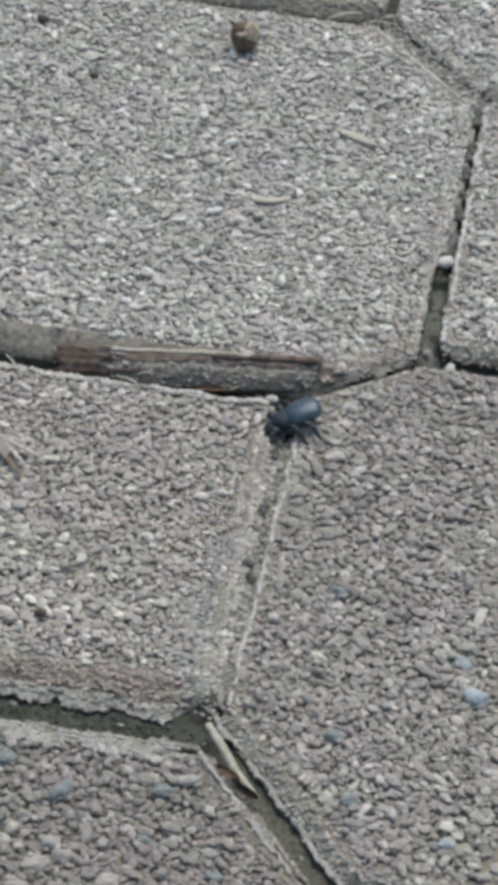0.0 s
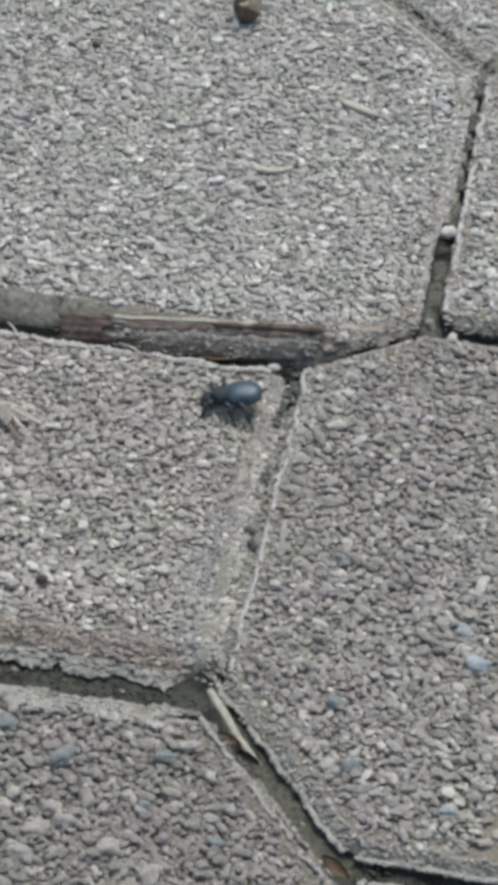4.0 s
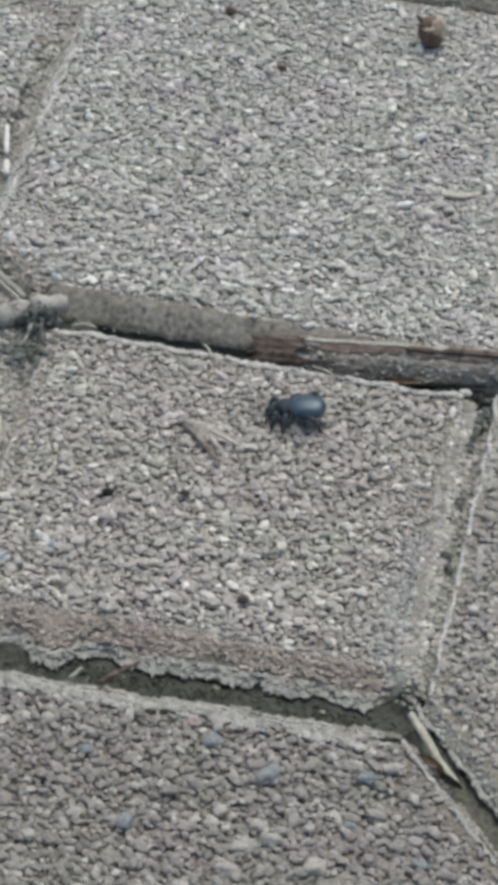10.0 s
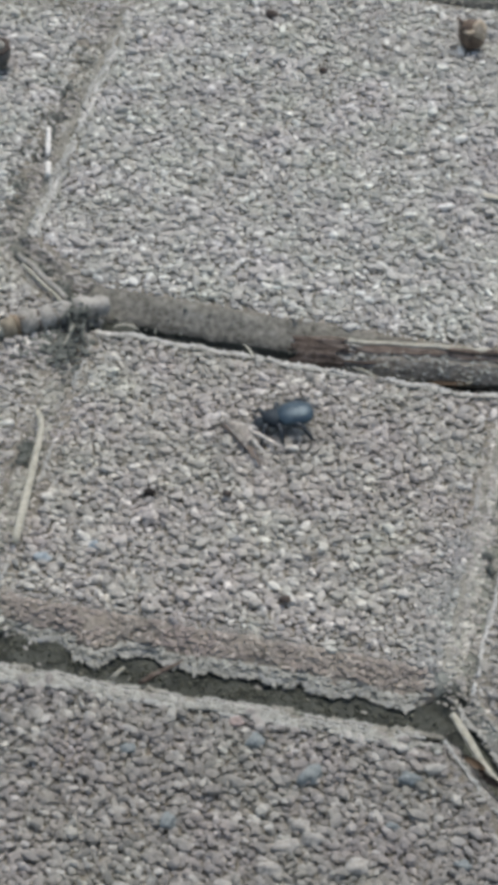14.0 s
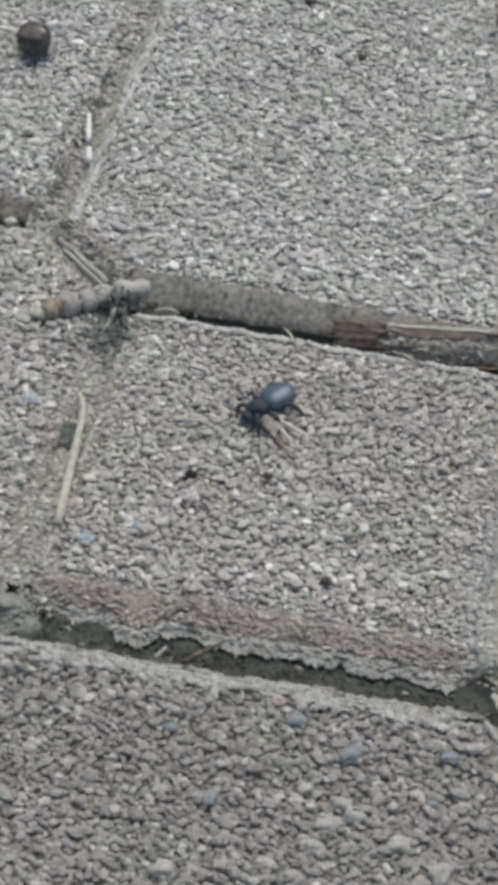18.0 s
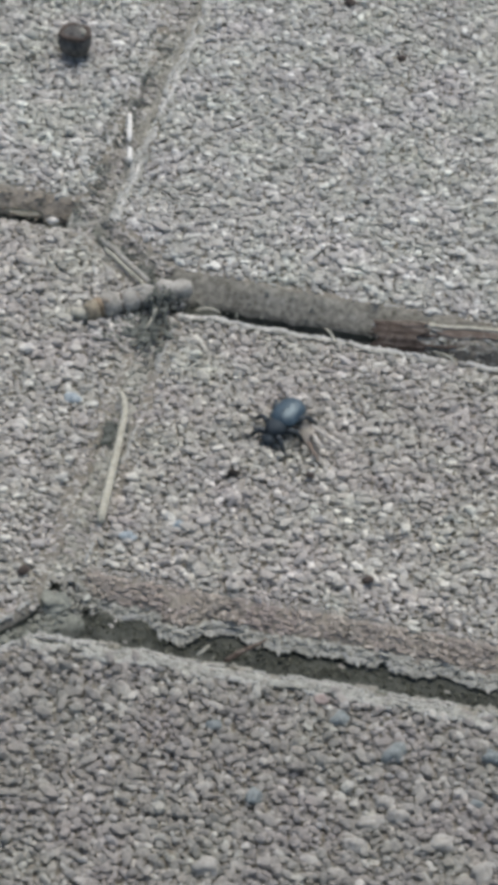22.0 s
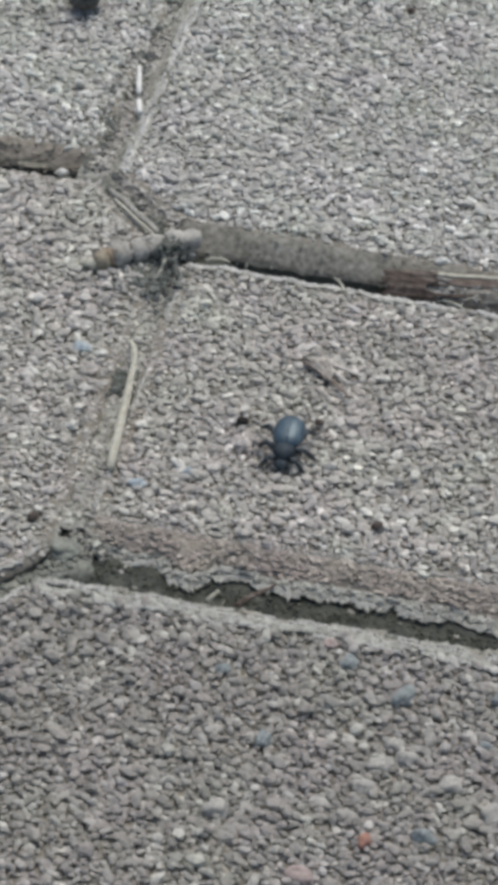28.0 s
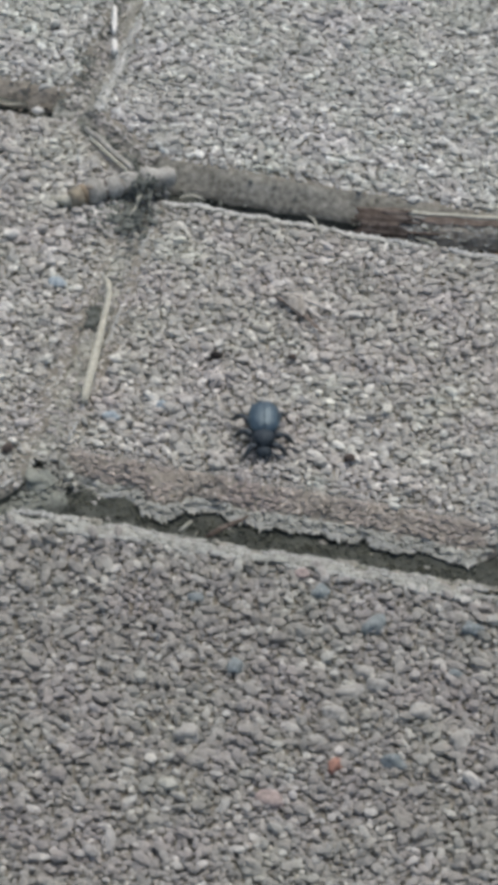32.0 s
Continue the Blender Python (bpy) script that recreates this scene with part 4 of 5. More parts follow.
def straw(name, label, points, radii, material, flat=1.0, category="straw"):
    return tagged(part(name, tube(points, radii, 9, flat, 0.18, points[0][0]), material), label, category)


def bark_face(x, s, lift=0.0):
    """A point of the bark strip: x along it, s from its upper edge (0) to its lower edge (1), lift off its face (mm)."""
    t = (x + 3) / 67
    out = 1.25 * math.sin(math.pi * s) + 0.35 * wobble(x, s * 9, 1, 5) + 0.2 * wobble(x, s * 14, 3, 1.6) + lift
    sag = 0.6 * wobble(x, 0, 0, 9)
    return (x, 66.5 + 8.5 * t + sag - 1.1 - 5.9 * s - 0.80 * out, -5.0 + 1.6 * t + 6.3 - 7.9 * s + 0.60 * out)


def sheet(rows, thickness):
    """A thin curved plate through rows of points (mm)."""
    bm = bmesh.new()
    grid = [[bm.verts.new(Vector(p) * MM) for p in row] for row in rows]
    for a, b in zip(grid, grid[1:]):
        for k in range(len(a) - 1):
            bm.faces.new((a[k], b[k], b[k + 1], a[k + 1]))
    bmesh.ops.recalc_face_normals(bm, faces=bm.faces)
    bmesh.ops.solidify(bm, geom=bm.faces[:], thickness=thickness * MM)
    return bm


def bark_strip():
    """A strip of bark wedged along the joint under the rim of a stone."""
    top = tagged(new("bark_strip"), "grey-brown strip of bark wedged in a joint", "bark")
    rows = []
    for i in range(57):
        row = []
        for k in range(15):
            x0, x1 = -3 + 1.2 * wobble(k, 0, 2, 2), 64 - 0.36 * k + 1.3 * wobble(k, 3, 2, 2.2)
            x = x0 + (x1 - x0) * i / 56
            row.append(bark_face(x, k / 14, -0.9))
        rows.append(row)
    part("bark_shell", sheet(rows, 1.1), BARK, top)
    k = 380
    specks = np.array([bark_face(x, random.uniform(0.2, 0.95), 0.05) for x in np.random.uniform(8, 62, k)])
    lichen = scatter("lichen_specks", specks[:, :2], np.random.uniform(0.3, 0.9, k), specks[:, 2], np.full(k, 0.35), LICHEN_PALE, top, low=True)
    lichen["label"] = "pale lichen specks on the bark"
    rows = []
    for i in range(19):
        row = []
        for k in range(12):
            x0, x1 = -5.2 + 2.2 * wobble(k, 1, 2, 1.5), 8 + 7 * wobble(k, 5, 9, 2.2)
            row.append(bark_face(x0 + (x1 - x0) * i / 18, k / 13, 0.5 + 0.25 * math.sin(k * 2.4)))
        rows.append(row)
    part("bark_chip", sheet(rows, 0.6), BARK_INSIDE, top, "layered dark brown flake of bark")

    rows = []
    for i in range(45):
        x = 7 + 55.5 * i / 44
        low = 0.30 + 0.12 * wobble(x, 4, 7, 9) + 0.10 * wobble(x, 4, 7, 2.4)
        rows.append([bark_face(x, 0.03 + (low - 0.03) * k / 6, 0.12) for k in range(7)])
    part("outer_bark", sheet(rows, 0.4), BARK_RED, top, "reddish brown weathered upper bark")

    rows = []
    for i in range(49):
        row = []
        for k in range(9):
            x0, x1 = 17 - 0.9 * k + 2.5 * wobble(k, 7, 3, 1.8), 61.5 - 0.3 * k + 1.2 * wobble(k, 8, 3, 2)
            x = x0 + (x1 - x0) * i / 48
            low = 0.40 + 0.08 * wobble(x, 4, 8, 4)
            row.append(bark_face(x, low + (0.97 - low) * k / 8, -0.05 + 0.15 * wobble(x, k, 4, 1.3)))
        rows.append(row)
    part("lichened_face", sheet(rows, 0.4), RUSTY_BEVEL, top, "grey-green lichen crust on the lower bark")

    def strand(name, x0, x1, s0, s1, radius, material, label, seed):
        pts = [bark_face(x0 + (x1 - x0) * i / 16, s0 + (s1 - s0) * i / 16, 0.35 + 0.3 * wobble(i * 0.5, seed, 2, 1)) for i in range(17)]
        part(name, tube(pts, [radius * 0.4] + [radius * (1 + 0.35 * wobble(i, seed, 0, 1.7)) for i in range(15)] + [radius * 0.3], 7, 0.7, 0.3, seed), material, top, label)

    strand("pale_edge", 4, 47, 0.02, 0.03, 0.75, STRAW, "pale worn upper edge", 8)
    strand("brown_edge", 34, 63.5, 0.08, 0.10, 1.15, BARK_INSIDE, "torn reddish brown edge", 3)
    for k, (x0, x1, s0, s1, r) in enumerate(((-6.5, 13, 0.10, 0.14, 0.55), (-7, 12, 0.34, 0.30, 0.5), (-6, 17, 0.62, 0.55, 0.6), (-5, 9, 0.80, 0.84, 0.5))):
        strand("splinter", x0, x1, s0, s1, r, TWIG_SKIN if k == 0 else BARK_INSIDE, "layered splinter", k)
    return top


def knobby_twig():
    """A short knobby piece of twig at the corner where joints meet."""
    top = tagged(new("knobby_twig"), "pale knobby broken twig with an orange end lying over a joint", "twig")
    def length(name, a, b, radii, material, label, rough=0.35):
        part(name, tube(bent(a, b, len(radii) - 1, jag=0.25, seed=a[0]), [1.1 * r for r in radii], 14, 0.95, rough, a[1]), material, top, label)

    length("nub", (-85.2, 46.0, 1.3), (-80.2, 46.4, 1.7), [0.5, 1.0, 1.25, 1.3, 1.5, 1.6], STRAW, "pale bent nub at the broken end", 0.2)
    length("end_face", (-81.0, 46.2, 2.3), (-78.2, 48.2, 2.5), [1.9, 2.5, 2.7, 2.6], TWIG_CORE, "tan broken end", 0.15)
    length("ring_scar", (-78.4, 48.0, 2.6), (-77.2, 48.9, 2.6), [2.5, 2.95, 2.6], TWIG_ORANGE, "orange-brown ring round the break", 0.2)
    length("knob", (-77.4, 48.9, 2.7), (-73.0, 52.6, 2.7), [2.5, 3.0, 3.3, 3.3, 3.1, 2.7, 2.3], TWIG_SKIN, "pale swollen knob")
    part("stain", ball((1.5, 1.2, 0.6), (-76.0, 49.2, 5.2), 0.5, 3, 2), TWIG_DARK, top, "brown stain on a knob")
    length("ring_scar", (-73.6, 52.2, 2.6), (-72.6, 53.0, 2.6), [2.4, 2.7, 2.4], BARK_INSIDE, "dark scar between knobs", 0.2)
    length("stem", (-73.0, 52.6, 2.5), (-65.0, 58.0, 2.6), [2.5, 2.8, 2.9, 2.8, 2.7, 2.75, 2.85, 2.8, 2.5], TWIG_SKIN, "mottled pale grey stem")
    length("ring_scar", (-69.6, 54.8, 2.5), (-68.9, 55.3, 2.5), [2.6, 2.95, 2.6], TWIG_DARK, "brown scar round the stem", 0.2)
    length("bark_ridge", (-72.6, 53.6, 5.0), (-66.0, 58.2, 5.1), [0.3, 0.8, 1.0, 1.0, 0.9, 0.8, 0.3], TWIG_SKIN, "pale worn upper side", 0.5)
    length("knob", (-64.8, 58.6, 2.6), (-56.6, 64.0, 1.9), [2.4, 2.8, 3.0, 2.9, 2.8, 2.8, 2.6, 2.0], TWIG_SKIN, "pale knob at the thick end")
    k = 210
    spots = np.stack([np.random.normal(-63.4, 1.9, k), np.random.normal(56.8, 2.2, k)], 1)
    scatter("moss_tuft", spots, np.random.uniform(0.3, 0.9, k), np.random.uniform(0.8, 5.0, k), np.full(k, 0.8), BLACK_MOSS_AND_SHADE, top, low=True)
    for k, (x, dx, long, sag) in enumerate(((-66.8, -3.5, 7.0, 1.6), (-63.6, -0.6, 11.0, -0.8), (-62.8, 0.4, 12.0, 0.6), (-60.6, 2.6, 9.0, 1.2))):
        a = (x, 56.0, 2.4)
        part("rootlet", tube(bent(a, (x + dx, 56.0 - long, 0.8), 9, sag=sag, lift=0.8, jag=1.0, seed=k), [0.5] * 5 + [0.4] * 4 + [0.2], 6), STRAW if k == 1 else BLACK_MOSS_AND_SHADE, top, "pale rootlet" if k == 1 else "dark mossy rootlet")
    return top


def husk():
    """A dry husk, built about its tip: a dark rib, a thin torn pale blade beside it and bristles that stick out of it."""
    top = tagged(new("dry_husk"), "small pale dry husk with a dark rib lying on the concrete", "husk")
    tip, end = Vector((0, 0, 1.5)), Vector((14.2, -10.6, 1.5))
    bm, grid = bmesh.new(), []
    for i in range(15):
        t = i / 14
        low = tip.lerp(end, 0.6 * t)
        high = tip + Vector((9.2 * t, 1.4 * t - 0.9 * t * t, 0.9 * math.sin(math.pi * t)))
        high = high.lerp(low, 0.3 * max(0, t - 0.7) / 0.3 * (1 + wobble(i, 0, 5, 1.3)))
        grid.append([bm.verts.new((low.lerp(high, k / 5) + Vector((0, 0, 0.4 + 1.1 * math.sin(k * 0.6) + 0.35 * wobble(i, k, 0, 2)))) * MM) for k in range(6)])
    for p, q in zip(grid, grid[1:]):
        for k in range(5):
            bm.faces.new((p[k], p[k + 1], q[k + 1], q[k]))
    bmesh.ops.solidify(bm, geom=bm.faces[:], thickness=0.25 * MM)
    part("blade", bm, HUSK, top, "thin torn pale blade")
    part("rib", tube(bent(tip, end, 12, sag=-0.6, jag=0.5), [0.4] + [0.75] * 5 + [0.7, 0.65, 0.6, 0.5, 0.45, 0.35, 0.2], 8, 0.8), HUSK_RIB, top, "dark brown rib")
    part("rim", tube(bent((0, 0.2, 1.9), (9.0, 0.5, 2.8), 8, sag=-0.6, jag=0.3), [0.3] + [0.5] * 7 + [0.25], 7), HUSK, top, "pale rolled rim of the blade")
    for k, (a, b) in enumerate((((7.0, -0.2, 2.6), (17.0, -2.0, 1.8)), ((8.0, -2.2, 2.4), (13.6, -5.6, 1.6)))):
        part("awn", tube(bent(a, b, 7, sag=0.5, jag=0.5, seed=k), [0.6] * 5 + [0.5, 0.35, 0.15], 6), HUSK, top, "pale bristle")
    return top


def pebble_in(stone, x, y, size, material, label, flat=0.6, turn=0.0):
    bm = ball((size, size * 0.72, size * flat), (0, 0, 0), 0.55, x, 3, 0.9)
    ob = part("pebble", bm, material, stone, label)
    ob.matrix_basis = pose(x * MM, y * MM, 0.35 * MM, 14, 8, turn)


def loose_pebble(x, y, z, size, label, turn=0.0):
    ob = tagged(part("pebble", ball((size, size * 0.75, size * 0.65), (0, 0, 0), 0.3, x, 3, 0.8), WHITE_STONE), label, "pebble", "loose white pebbles")
    ob.matrix_basis = pose(x * MM, y * MM, z * MM, 0, 0, turn)


def flake(name, x, y, z, length, width, turn, material, label, category, tilt=10):
    """A small curled scrap with thickness."""
    bm = bmesh.new()
    grid = []
    for i in range(8):
        t = i / 7 - 0.5
        w = width * (1 - (2 * t) ** 2 * 0.75) * (1 + 0.25 * wobble(i, x, 0, 1.5))
        grid.append([bm.verts.new(Vector((t * length, (k / 4 - 0.5) * w, 0.18 * length * t * t + 0.12 * width * abs(k - 2))) * MM) for k in range(5)])
    for p, q in zip(grid, grid[1:]):
        for k in range(4):
            bm.faces.new((p[k], q[k], q[k + 1], p[k + 1]))
    bmesh.ops.solidify(bm, geom=bm.faces[:], thickness=0.35 * MM)
    ob = tagged(part(name, bm, material), label, category)
    ob.matrix_basis = pose(x * MM, y * MM, z * MM, tilt, 0, turn)
    return ob


def seed(x, y, size, turn, material=DARK_BIT, z=1.5):
    ob = tagged(part("seed", ball((size, size * 0.7, size * 0.75), (0, 0, 0), 0.15, x, 2), material), "tiny black seed lying on the concrete" if material == DARK_BIT else "small dull brown seed lying on the concrete", "seed", "dark seeds")
    ob.matrix_basis = pose(x * MM, y * MM, z * MM, 0, 0, turn)


def chip(x, y, z, size, turn, label):
    """An angular splinter of concrete."""
    bm = bmesh.new()
    ring = [(1.3, 0.1), (0.2, 0.7), (-0.9, 0.35), (-0.6, -0.5), (0.4, -0.6)]
    low = [bm.verts.new(Vector((x0, y0, -0.5)) * size * MM) for x0, y0 in ring]
    high = [bm.verts.new(Vector((x0 * 0.8, y0 * 0.7, 0.4 + 0.2 * x0)) * size * MM) for x0, y0 in ring]
    bm.faces.new(low[::-1])
    bm.faces.new(high)
    for k in range(5):
        bm.faces.new((low[k], low[(k + 1) % 5], high[(k + 1) % 5], high[k]))
    bmesh.ops.bevel(bm, geom=bm.edges[:], offset=0.12 * size * MM, segments=1, affect="EDGES")
    ob = tagged(part("stone_chip", bm, LICHEN, smooth=False), label, "stone chip", "loose stone chips")
    ob.matrix_basis = pose(x * MM, y * MM, z * MM, 12, -8, turn)


def litter():
    chip(79.2, 75.0, -1.2, 2.5, 60, "angular grey concrete chip wedged in a joint")
    chip(83.6, 79.6, -1.4, 1.9, 20, "small grey concrete chip wedged in a joint")
    chip(90.4, 86.4, -1.2, 2.5, -80, "pale pointed concrete chip at a joint corner")
    nut(19.5, 215.0, 4.6, 20, True)
    nut(-118.0, 165.0, 5.7, 120, False)
    bark_strip()
    knobby_twig()
    straw("twig", "thin grey twig lying across a silted joint", bent((-86.2, 80.4, 0.3), (-67.3, 63.4, 1.4), 10, jag=0.5), [0.6] + [0.85] * 9 + [0.5], TWIG_SKIN, category="twig")
    straw("twig", "thin pale twig lying beside a grey one", bent((-84.0, 76.0, 0.8), (-68.8, 62.2, 1.5), 9, jag=0.4, seed=4), [0.3] + [0.5] * 8 + [0.3], STRAW, category="twig")
    straw("straw", "pale bent straw lying in a silted joint", [(-63.8, 18.8, 1.3), (-62.0, 16.0, 1.6), (-60.6, 11.4, 1.7), (-60.0, 7.2, 1.7), (-58.8, -3, 1.6), (-57.6, -14, 1.5), (-56.4, -25, 1.4), (-56.0, -28.6, 1.3)],
          [0.6, 0.75, 0.85, 0.9, 1.05, 1.15, 1.15, 0.95], STRAW, 0.8)
    white = tagged(new("white_straw"), "bright bleached white straw broken in two pieces", "straw")
    part("piece", tube(bent((-93.6, 137.8, 1.7), (-90.2, 124.8, 1.7), 5), [0.65, 0.75, 0.8, 0.8, 0.78, 0.6], 10), WHITE_STRAW, white)
    part("piece", tube(bent((-89.2, 121.5, 1.6), (-87.6, 115.5, 1.6), 3), [0.9] * 4, 10), WHITE_STRAW, white)
    # besides moss, these dark grains paint the soft shade under the twig
    k = 160
    spots = np.stack([np.random.normal(-67.8, 5.0, k), np.random.normal(46.2, 3.8, k)], 1)
    clump = scatter("moss_and_shade_clump", spots, np.random.uniform(0.5, 1.2, k), np.random.uniform(0.1, 0.5, k), np.full(k, 0.45), BLACK_MOSS_AND_SHADE, None, low=True)
    tagged(clump, "blackish moss, dirt and painted shade under a knobby twig", "moss", kind="stuff")
    straw("straw", "cream straw stub poking out of a joint", [(55.6, -55.2, -0.6), (57.8, -58.3, -0.7), (60, -61.3, -0.9), (64, -67.3, -1.0), (67.8, -71.3, -1.1), (70.3, -74.0, -1.3)], [0.8, 1.0, 1.0, 0.9, 0.65, 0.3], STRAW, 0.8)
    straw("twig", "thin brown twig along the rim of a stone", bent((75.8, -86.4, -0.6), (84.0, -95.6, -0.8), 8, sag=0.6, jag=0.4), [0.3] + [0.5] * 7 + [0.3], BARK_INSIDE, category="twig")
    straw("straw", "short cream straw chip on the concrete", bent((53.5, 178.6, 1.8), (66, 173.4, 1.8), 6, sag=0.6, jag=0.3), [0.6, 1.2, 1.4, 1.4, 1.2, 0.9, 0.5], CREAM_STRAW, 0.7)
    straw("straw", "short curved grey-green straw chip on the concrete", bent((33.6, 139.8, 1.7), (44.6, 142.6, 1.7), 8, sag=1.6, jag=0.2), [0.6] + [1.0] * 7 + [0.6], CREAM_STRAW, 0.7)
    straw("twig", "brown twig bridging a deep joint", bent((-16.4, -62.8, -1.6), (-8.5, -52.5, -2.6), 7, jag=0.4), [0.5, 0.65, 0.7, 0.65, 0.6, 0.5, 0.4, 0.3], BARK_INSIDE, category="twig")
    straw("straw", "tiny pale straw stub standing in a joint", bent((-22.8, -63.6, -1.0), (-20.6, -60.8, 0.6), 3), [0.5, 0.5, 0.45, 0.3], STRAW)
    straw("fibre", "fine pale plant fibre at the rim of a stone", bent((-18.2, 58.6, 0.8), (-14.6, 53.2, 0.9), 6, sag=-0.7), [0.2, 0.3, 0.35, 0.35, 0.3, 0.25, 0.15], STRAW, category="fibre")
    straw("fibre", "fine pale plant fibre at the rim of a stone", bent((11.6, 57.0, 0.6), (18.6, 54.0, 0.8), 6, sag=-0.9), [0.2, 0.3, 0.4, 0.4, 0.35, 0.25, 0.15], STRAW, category="fibre")
    straw("fibre", "curled pale fibre in a joint corner", bent((-53.2, 56.6, 0.8), (-46.5, 57.4, 0.7), 8, sag=-1.4), [0.2] + [0.4] * 6 + [0.3, 0.15], STRAW, category="fibre")
    straw("twig", "pale twig in the joint beneath a square stone", bent((42.5, 241.0, -1.0), (52.5, 245.6, -0.5), 6, sag=-1.0), [0.4, 0.6, 0.6, 0.6, 0.55, 0.5, 0.3], STRAW, category="twig")
    for x, y, s, a, m in ((-28.6, -3.5, 1.6, 10, DARK_BIT), (-9.9, 0.9, 1.2, -5, BROWN_BIT), (11.2, -31.2, 1.5, 30, BROWN_BIT), (-69.2, -49.6, 1.8, 60, BROWN_BIT), (-43.2, 214.8, 2.1, 0, BROWN_BIT), (-21.8, 189, 1.4, 20, BROWN_BIT)):
        seed(x, y, s, a, m)
    loose_pebble(91.2, 124.6, 0.6, 2.4, "white quartz pebble sitting in a joint", 40)
    loose_pebble(52.4, 60.6, -2.6, 1.6, "small white pebble down in a joint", 10)
    loose_pebble(97.0, 81.6, -1.0, 1.6, "small white pebble at a joint corner", 70)
    loose_pebble(-102.0, 86.0, -1.0, 1.6, "dull white pebble in a silted joint", 15)
    flake("leaf_scrap", 36.5, 59.6, -1.4, 10.0, 1.5, 12, LEAF, "orange-brown leaf scrap stuck in a joint", "leaf scrap", 25)
    flake("leaf_scrap", 41.5, 60.4, -1.2, 5.0, 1.6, 30, STRAW, "pale torn leaf scrap stuck in a joint", "leaf scrap", -15)
    flake("leaf_scrap", 62.6, -68.8, -0.6, 6.0, 2.2, -25, LEAF, "reddish brown leaf scrap in a joint", "leaf scrap")
    flake("leaf_scrap", 67.6, -73.2, -0.8, 6.0, 2.2, -30, DARK_BIT, "blackened leaf scrap in a joint", "leaf scrap")
    flake("leaf_scrap", 64.9, -71.6, -0.8, 4.6, 2.0, -60, BROWN_BIT, "dark brown curled leaf scrap in a joint", "leaf scrap", -15)
    flake("leaf_scrap", 90.6, -98.6, -1.6, 8.0, 3.0, -35, LEAF, "dry brown leaf scrap at a joint corner", "leaf scrap")
    flake("leaf_scrap", -110.5, 86.6, -0.6, 11.0, 2.4, 5, STRAW, "dry yellowish leaf scrap under a stone's rim", "leaf scrap")


def coloured_pebbles(stones):
    blue = "smooth blue-grey pebble set in the concrete"
    low, mid, right, left = stones["lower"], stones["square"], stones["right"], stones["left"]
    for stone, x, y, s, a in ((low, 27.4, -82.0, 3.3, 62), (low, 13.5, -75.4, 2.2, 60), (low, 0.0, -102.2, 2.5, 70), (low, 39.2, -119.9, 2.6, 5), (low, 49.4, -77.4, 2.4, 5), (low, 48.0, -92.0, 1.8, 20), (low, -14.0, -84.5, 1.8, 20),
                              (low, 64.6, -98.7, 2.0, 10), (right, 110.3, -25.5, 2.4, 0), (right, 115.0, -35.5, 3.0, -15), (right, 90.3, -71.5, 2.2, 10), (right, 112.7, -79.9, 2.0, 0), (right, 79.1, -8.3, 2.4, 0),
                              (left, -75.5, 14.0, 2.2, 10), (mid, -37.3, -24.0, 1.9, 0), (mid, -48.3, -31.0, 2.0, 30), (right, 84, -54, 2.4, 0)):
        pebble_in(stone, x, y, s, PALE_BLUE if x > 100 or x < -30 else BLUE_STONE, blue, 0.75, a)
    pebble_in(low, 27.1, -124.0, 2.3, RED_STONE, "brick-red chip set in the concrete", 0.6, 70)
    for stone, x, y, s, a in ((low, 25.9, -103.1, 2.9, 20), (low, 31.4, -99.6, 2.5, 0), (low, 24.1, -109.6, 2.6, 10), (low, 42.2, -104.8, 2.9, 40), (low, -5.3, -124.0, 2.9, 10), (low, 52.0, -110.0, 2.9, 70), (low, 27.7, -96.4, 2.3, 0)):
        pebble_in(stone, x, y, s, GREY_PEBBLE, "larger pale grey pebble set in the concrete", 0.65, a)
    for stone, x, y, s, a in ((low, 15.8, -136.4, 2.8, 0), (low, 8.0, -70.5, 1.8, 30)):
        pebble_in(stone, x, y, s, PINK_PEBBLE, "pinkish pebble set in the concrete", 0.65, a)


ground_sheet()
STONE_PARTS = pavement()
coloured_pebbles(STONE_PARTS)
litter()
HUSK_THING = husk()
BEETLE, LEGS = beetle()

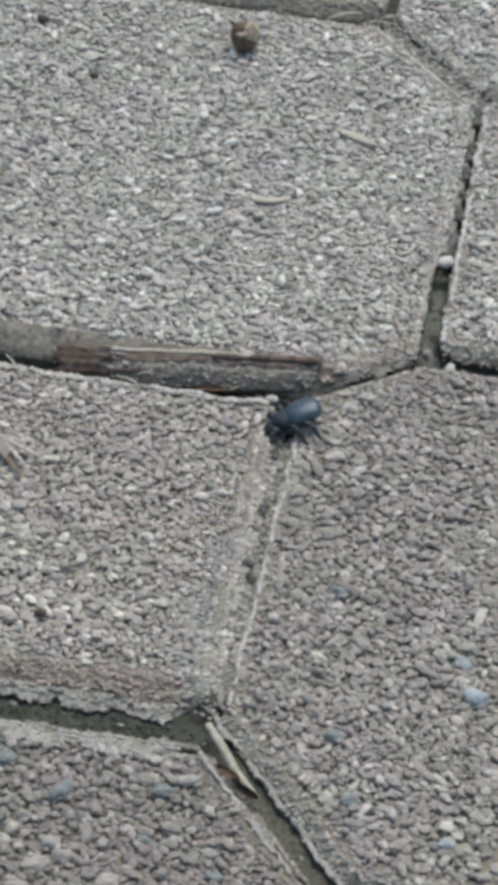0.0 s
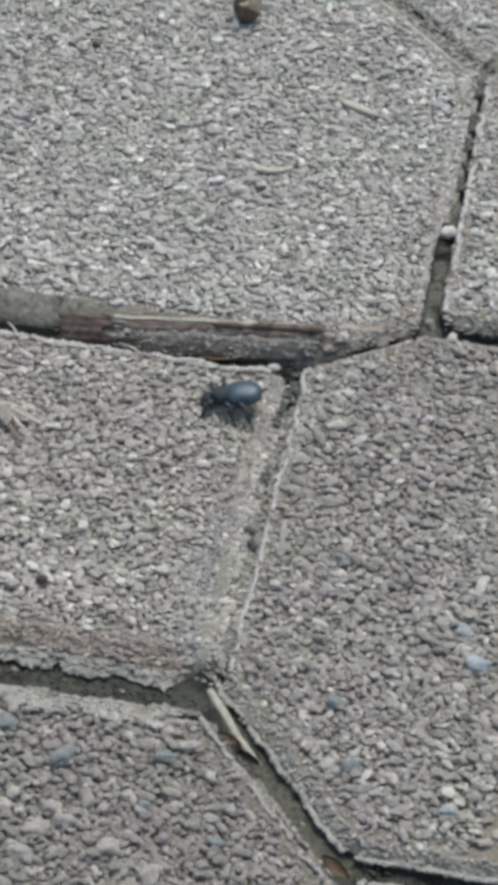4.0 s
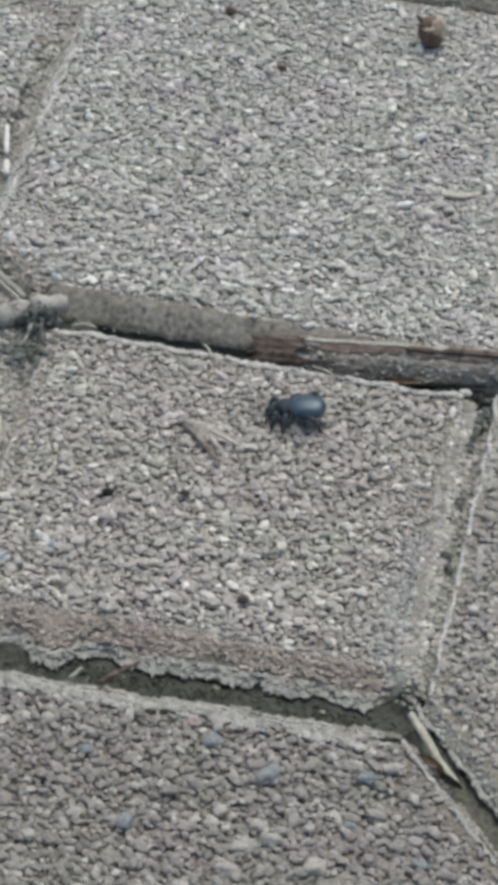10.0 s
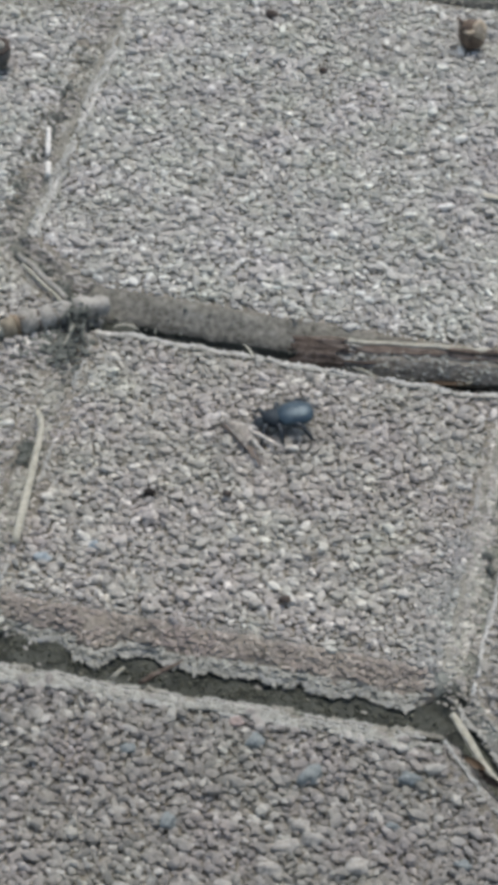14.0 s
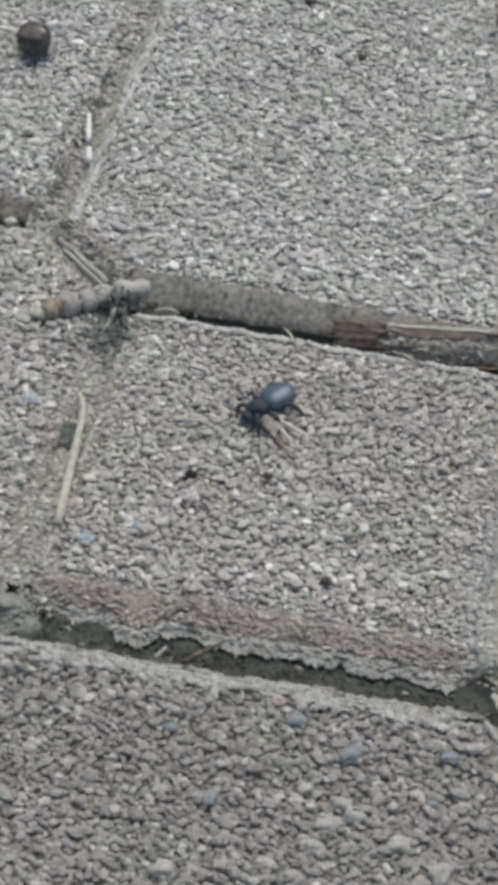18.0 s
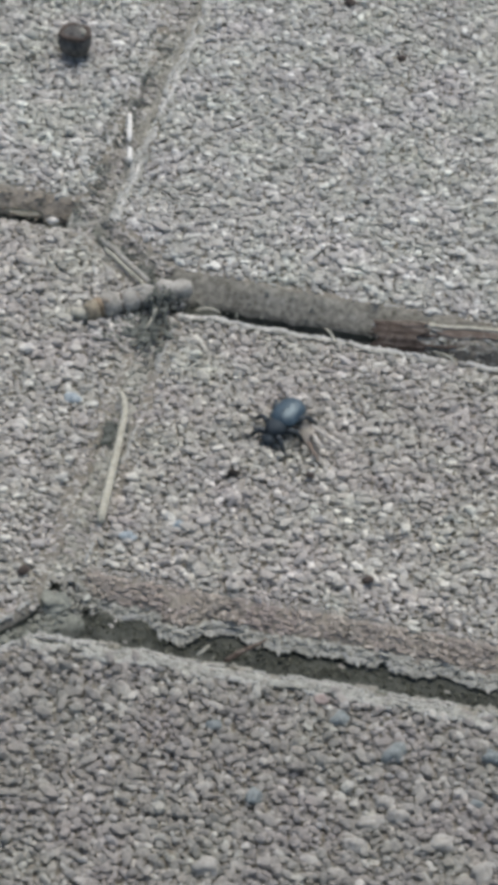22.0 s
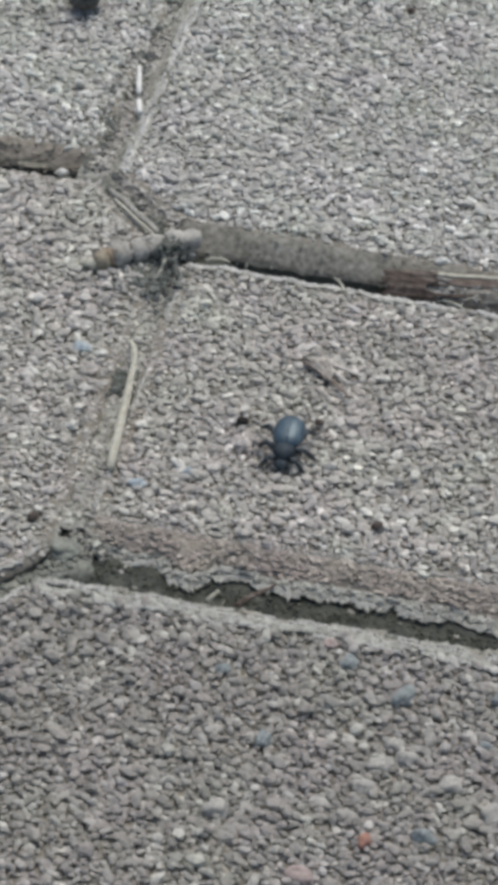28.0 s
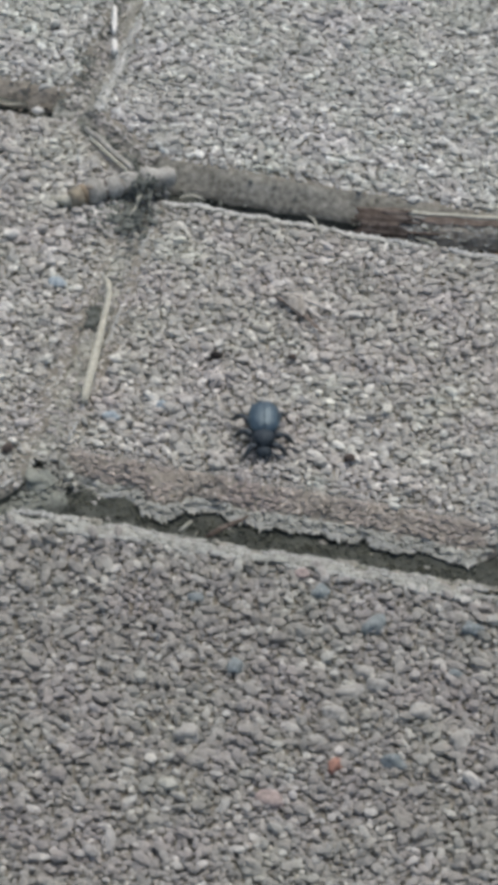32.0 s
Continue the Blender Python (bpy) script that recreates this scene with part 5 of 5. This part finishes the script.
# ---- what moves ----
# seconds, place of the wing cases in mm, heading in degrees
CRAWL = [
    (0.0, 61.94, 48.10, -154.2),
    (0.5, 61.21, 45.61, -150.7),
    (1.0, 59.66, 44.66, -151.9),
    (1.5, 58.57, 44.78, -157.1),
    (2.0, 57.11, 43.97, -162.4),
    (2.5, 55.48, 42.86, -169.1),
    (3.0, 53.38, 42.21, -173.9),
    (3.5, 50.13, 41.27, -172.5),
    (5.5, 37.08, 38.54, -171.4),
    (6.0, 33.40, 36.93, -171.6),
    (6.5, 29.93, 36.62, -171.0),
    (7.0, 27.77, 36.80, -172.1),
    (7.5, 25.90, 35.56, -179.7),
    (8.0, 24.37, 35.78, -186.9),
    (8.5, 21.59, 36.13, -188.7),
    (9.0, 19.12, 36.74, -186.5),
    (9.5, 16.07, 36.74, -183.1),
    (10.0, 13.62, 36.33, -178.7),
    (10.5, 11.28, 37.21, -171.5),
    (11.0, 8.81, 37.07, -162.7),
    (11.5, 6.36, 35.14, -152.8),
    (12.0, 3.76, 33.89, -147.8),
    (12.5, 2.44, 32.77, -150.6),
    (13.0, 1.23, 31.03, -156.6),
    (13.5, 0.85, 30.69, -161.2),
    (15.5, -2.13, 30.35, -161.0),
    (16.0, -4.80, 30.62, -158.5),
    (16.5, -7.26, 30.64, -155.3),
    (17.0, -9.02, 29.15, -150.1),
    (17.5, -11.17, 27.18, -142.6),
    (18.0, -13.51, 26.75, -133.7),
    (18.5, -15.55, 25.15, -125.9),
    (19.0, -16.01, 24.11, -122.1),
    (19.5, -16.83, 22.35, -117.7),
    (20.0, -18.01, 21.20, -109.5),
    (20.5, -19.10, 20.32, -103.9),
    (21.0, -20.12, 18.80, -103.4),
    (21.5, -19.84, 18.64, -106.3),
    (22.0, -19.69, 18.23, -111.1),
    (22.5, -19.18, 15.83, -115.3),
    (23.0, -18.99, 14.04, -116.5),
    (23.5, -19.38, 12.50, -110.3),
    (24.0, -19.60, 10.82, -97.4),
    (24.5, -19.05, 8.26, -86.9),
    (26.5, -17.00, -2.01, -83.0),
    (27.0, -16.24, -4.19, -87.0),
    (27.5, -16.15, -6.27, -89.0),
    (28.0, -15.66, -8.56, -90.5),
    (28.5, -14.90, -12.08, -87.0),
    (29.0, -14.32, -14.93, -84.5),
    (29.5, -14.26, -17.43, -80.5),
    (30.0, -13.68, -19.69, -78.0),
    (30.5, -12.28, -22.46, -75.5),
    (31.0, -11.67, -24.53, -73.9),
    (31.5, -11.44, -26.02, -75.1),
    (32.0, -11.08, -26.76, -76.7),
]


def crawl_at(t):
    for a, b in zip(CRAWL, CRAWL[1:]):
        if t <= b[0]:
            k = (t - a[0]) / (b[0] - a[0])
            return [p + (q - p) * k for p, q in zip(a, b)]
    return list(CRAWL[-1])


def tilt_at(t):
    """Nose down at the joint's edge, nearly level on the flat stone."""
    return 5 + 8 * max(0.0, min(1.0, (3.2 - t) / 2)) + 1 * max(0.0, min(1.0, (t - 21) / 6))


# The husk, which the beetle pushes aside as it crawls over it: seconds, place of its tip in mm, turn in degrees
SHOVED = [(0.0, -16.2, 25.9, -9), (13.5, -16.2, 25.9, -9), (15.0, -17.0, 24.6, -9), (16.0, -18.0, 23.0, -8), (18.0, -18.6, 22.6, -10), (20.0, -19.2, 20.0, -16), (22.0, -20.0, 20.0, -14), (23.0, -20.4, 19.4, -12),
          (24.0, -18.9, 22.8, 0), (32.0, -18.9, 22.8, 0)]


def motions():
    walk(HUSK_THING, [(t, pose(x * MM, y * MM, 0, 0, 0, turn)) for t, x, y, turn in SHOVED])
    walk(BEETLE, [(t, pose(x * MM, (y + 1.4 * max(0.0, min(1.0, (3.2 - t) / 2))) * MM, 0.7 * MM, 0, tilt_at(t), turn)) for t, x, y, turn in CRAWL])
    step, gone, last, rows = 0.2, 0.0, crawl_at(0), [[] for _ in LEGS]
    for i in range(int(32 / step) + 1):
        now = crawl_at(i * step)
        gone += math.hypot(now[1] - last[1], now[2] - last[2]) + abs(now[3] - last[3]) * 0.05
        last = now
        for row, (leg, hip, phase, side) in zip(rows, LEGS):
            p = (gone / 6.5 + phase) % 1.0
            swing = 19 * (1 - 4 * p) if p < 0.5 else 19 * (4 * p - 3)
            lift = 0 if p < 0.5 else 10 * math.sin((p - 0.5) * 2 * math.pi)
            row.append((i * step, pose(hip[0] * MM, hip[1] * MM, hip[2] * MM, side * lift, 0, -side * swing)))
    for row, (leg, hip, phase, side) in zip(rows, LEGS):
        walk(leg, row)


motions()
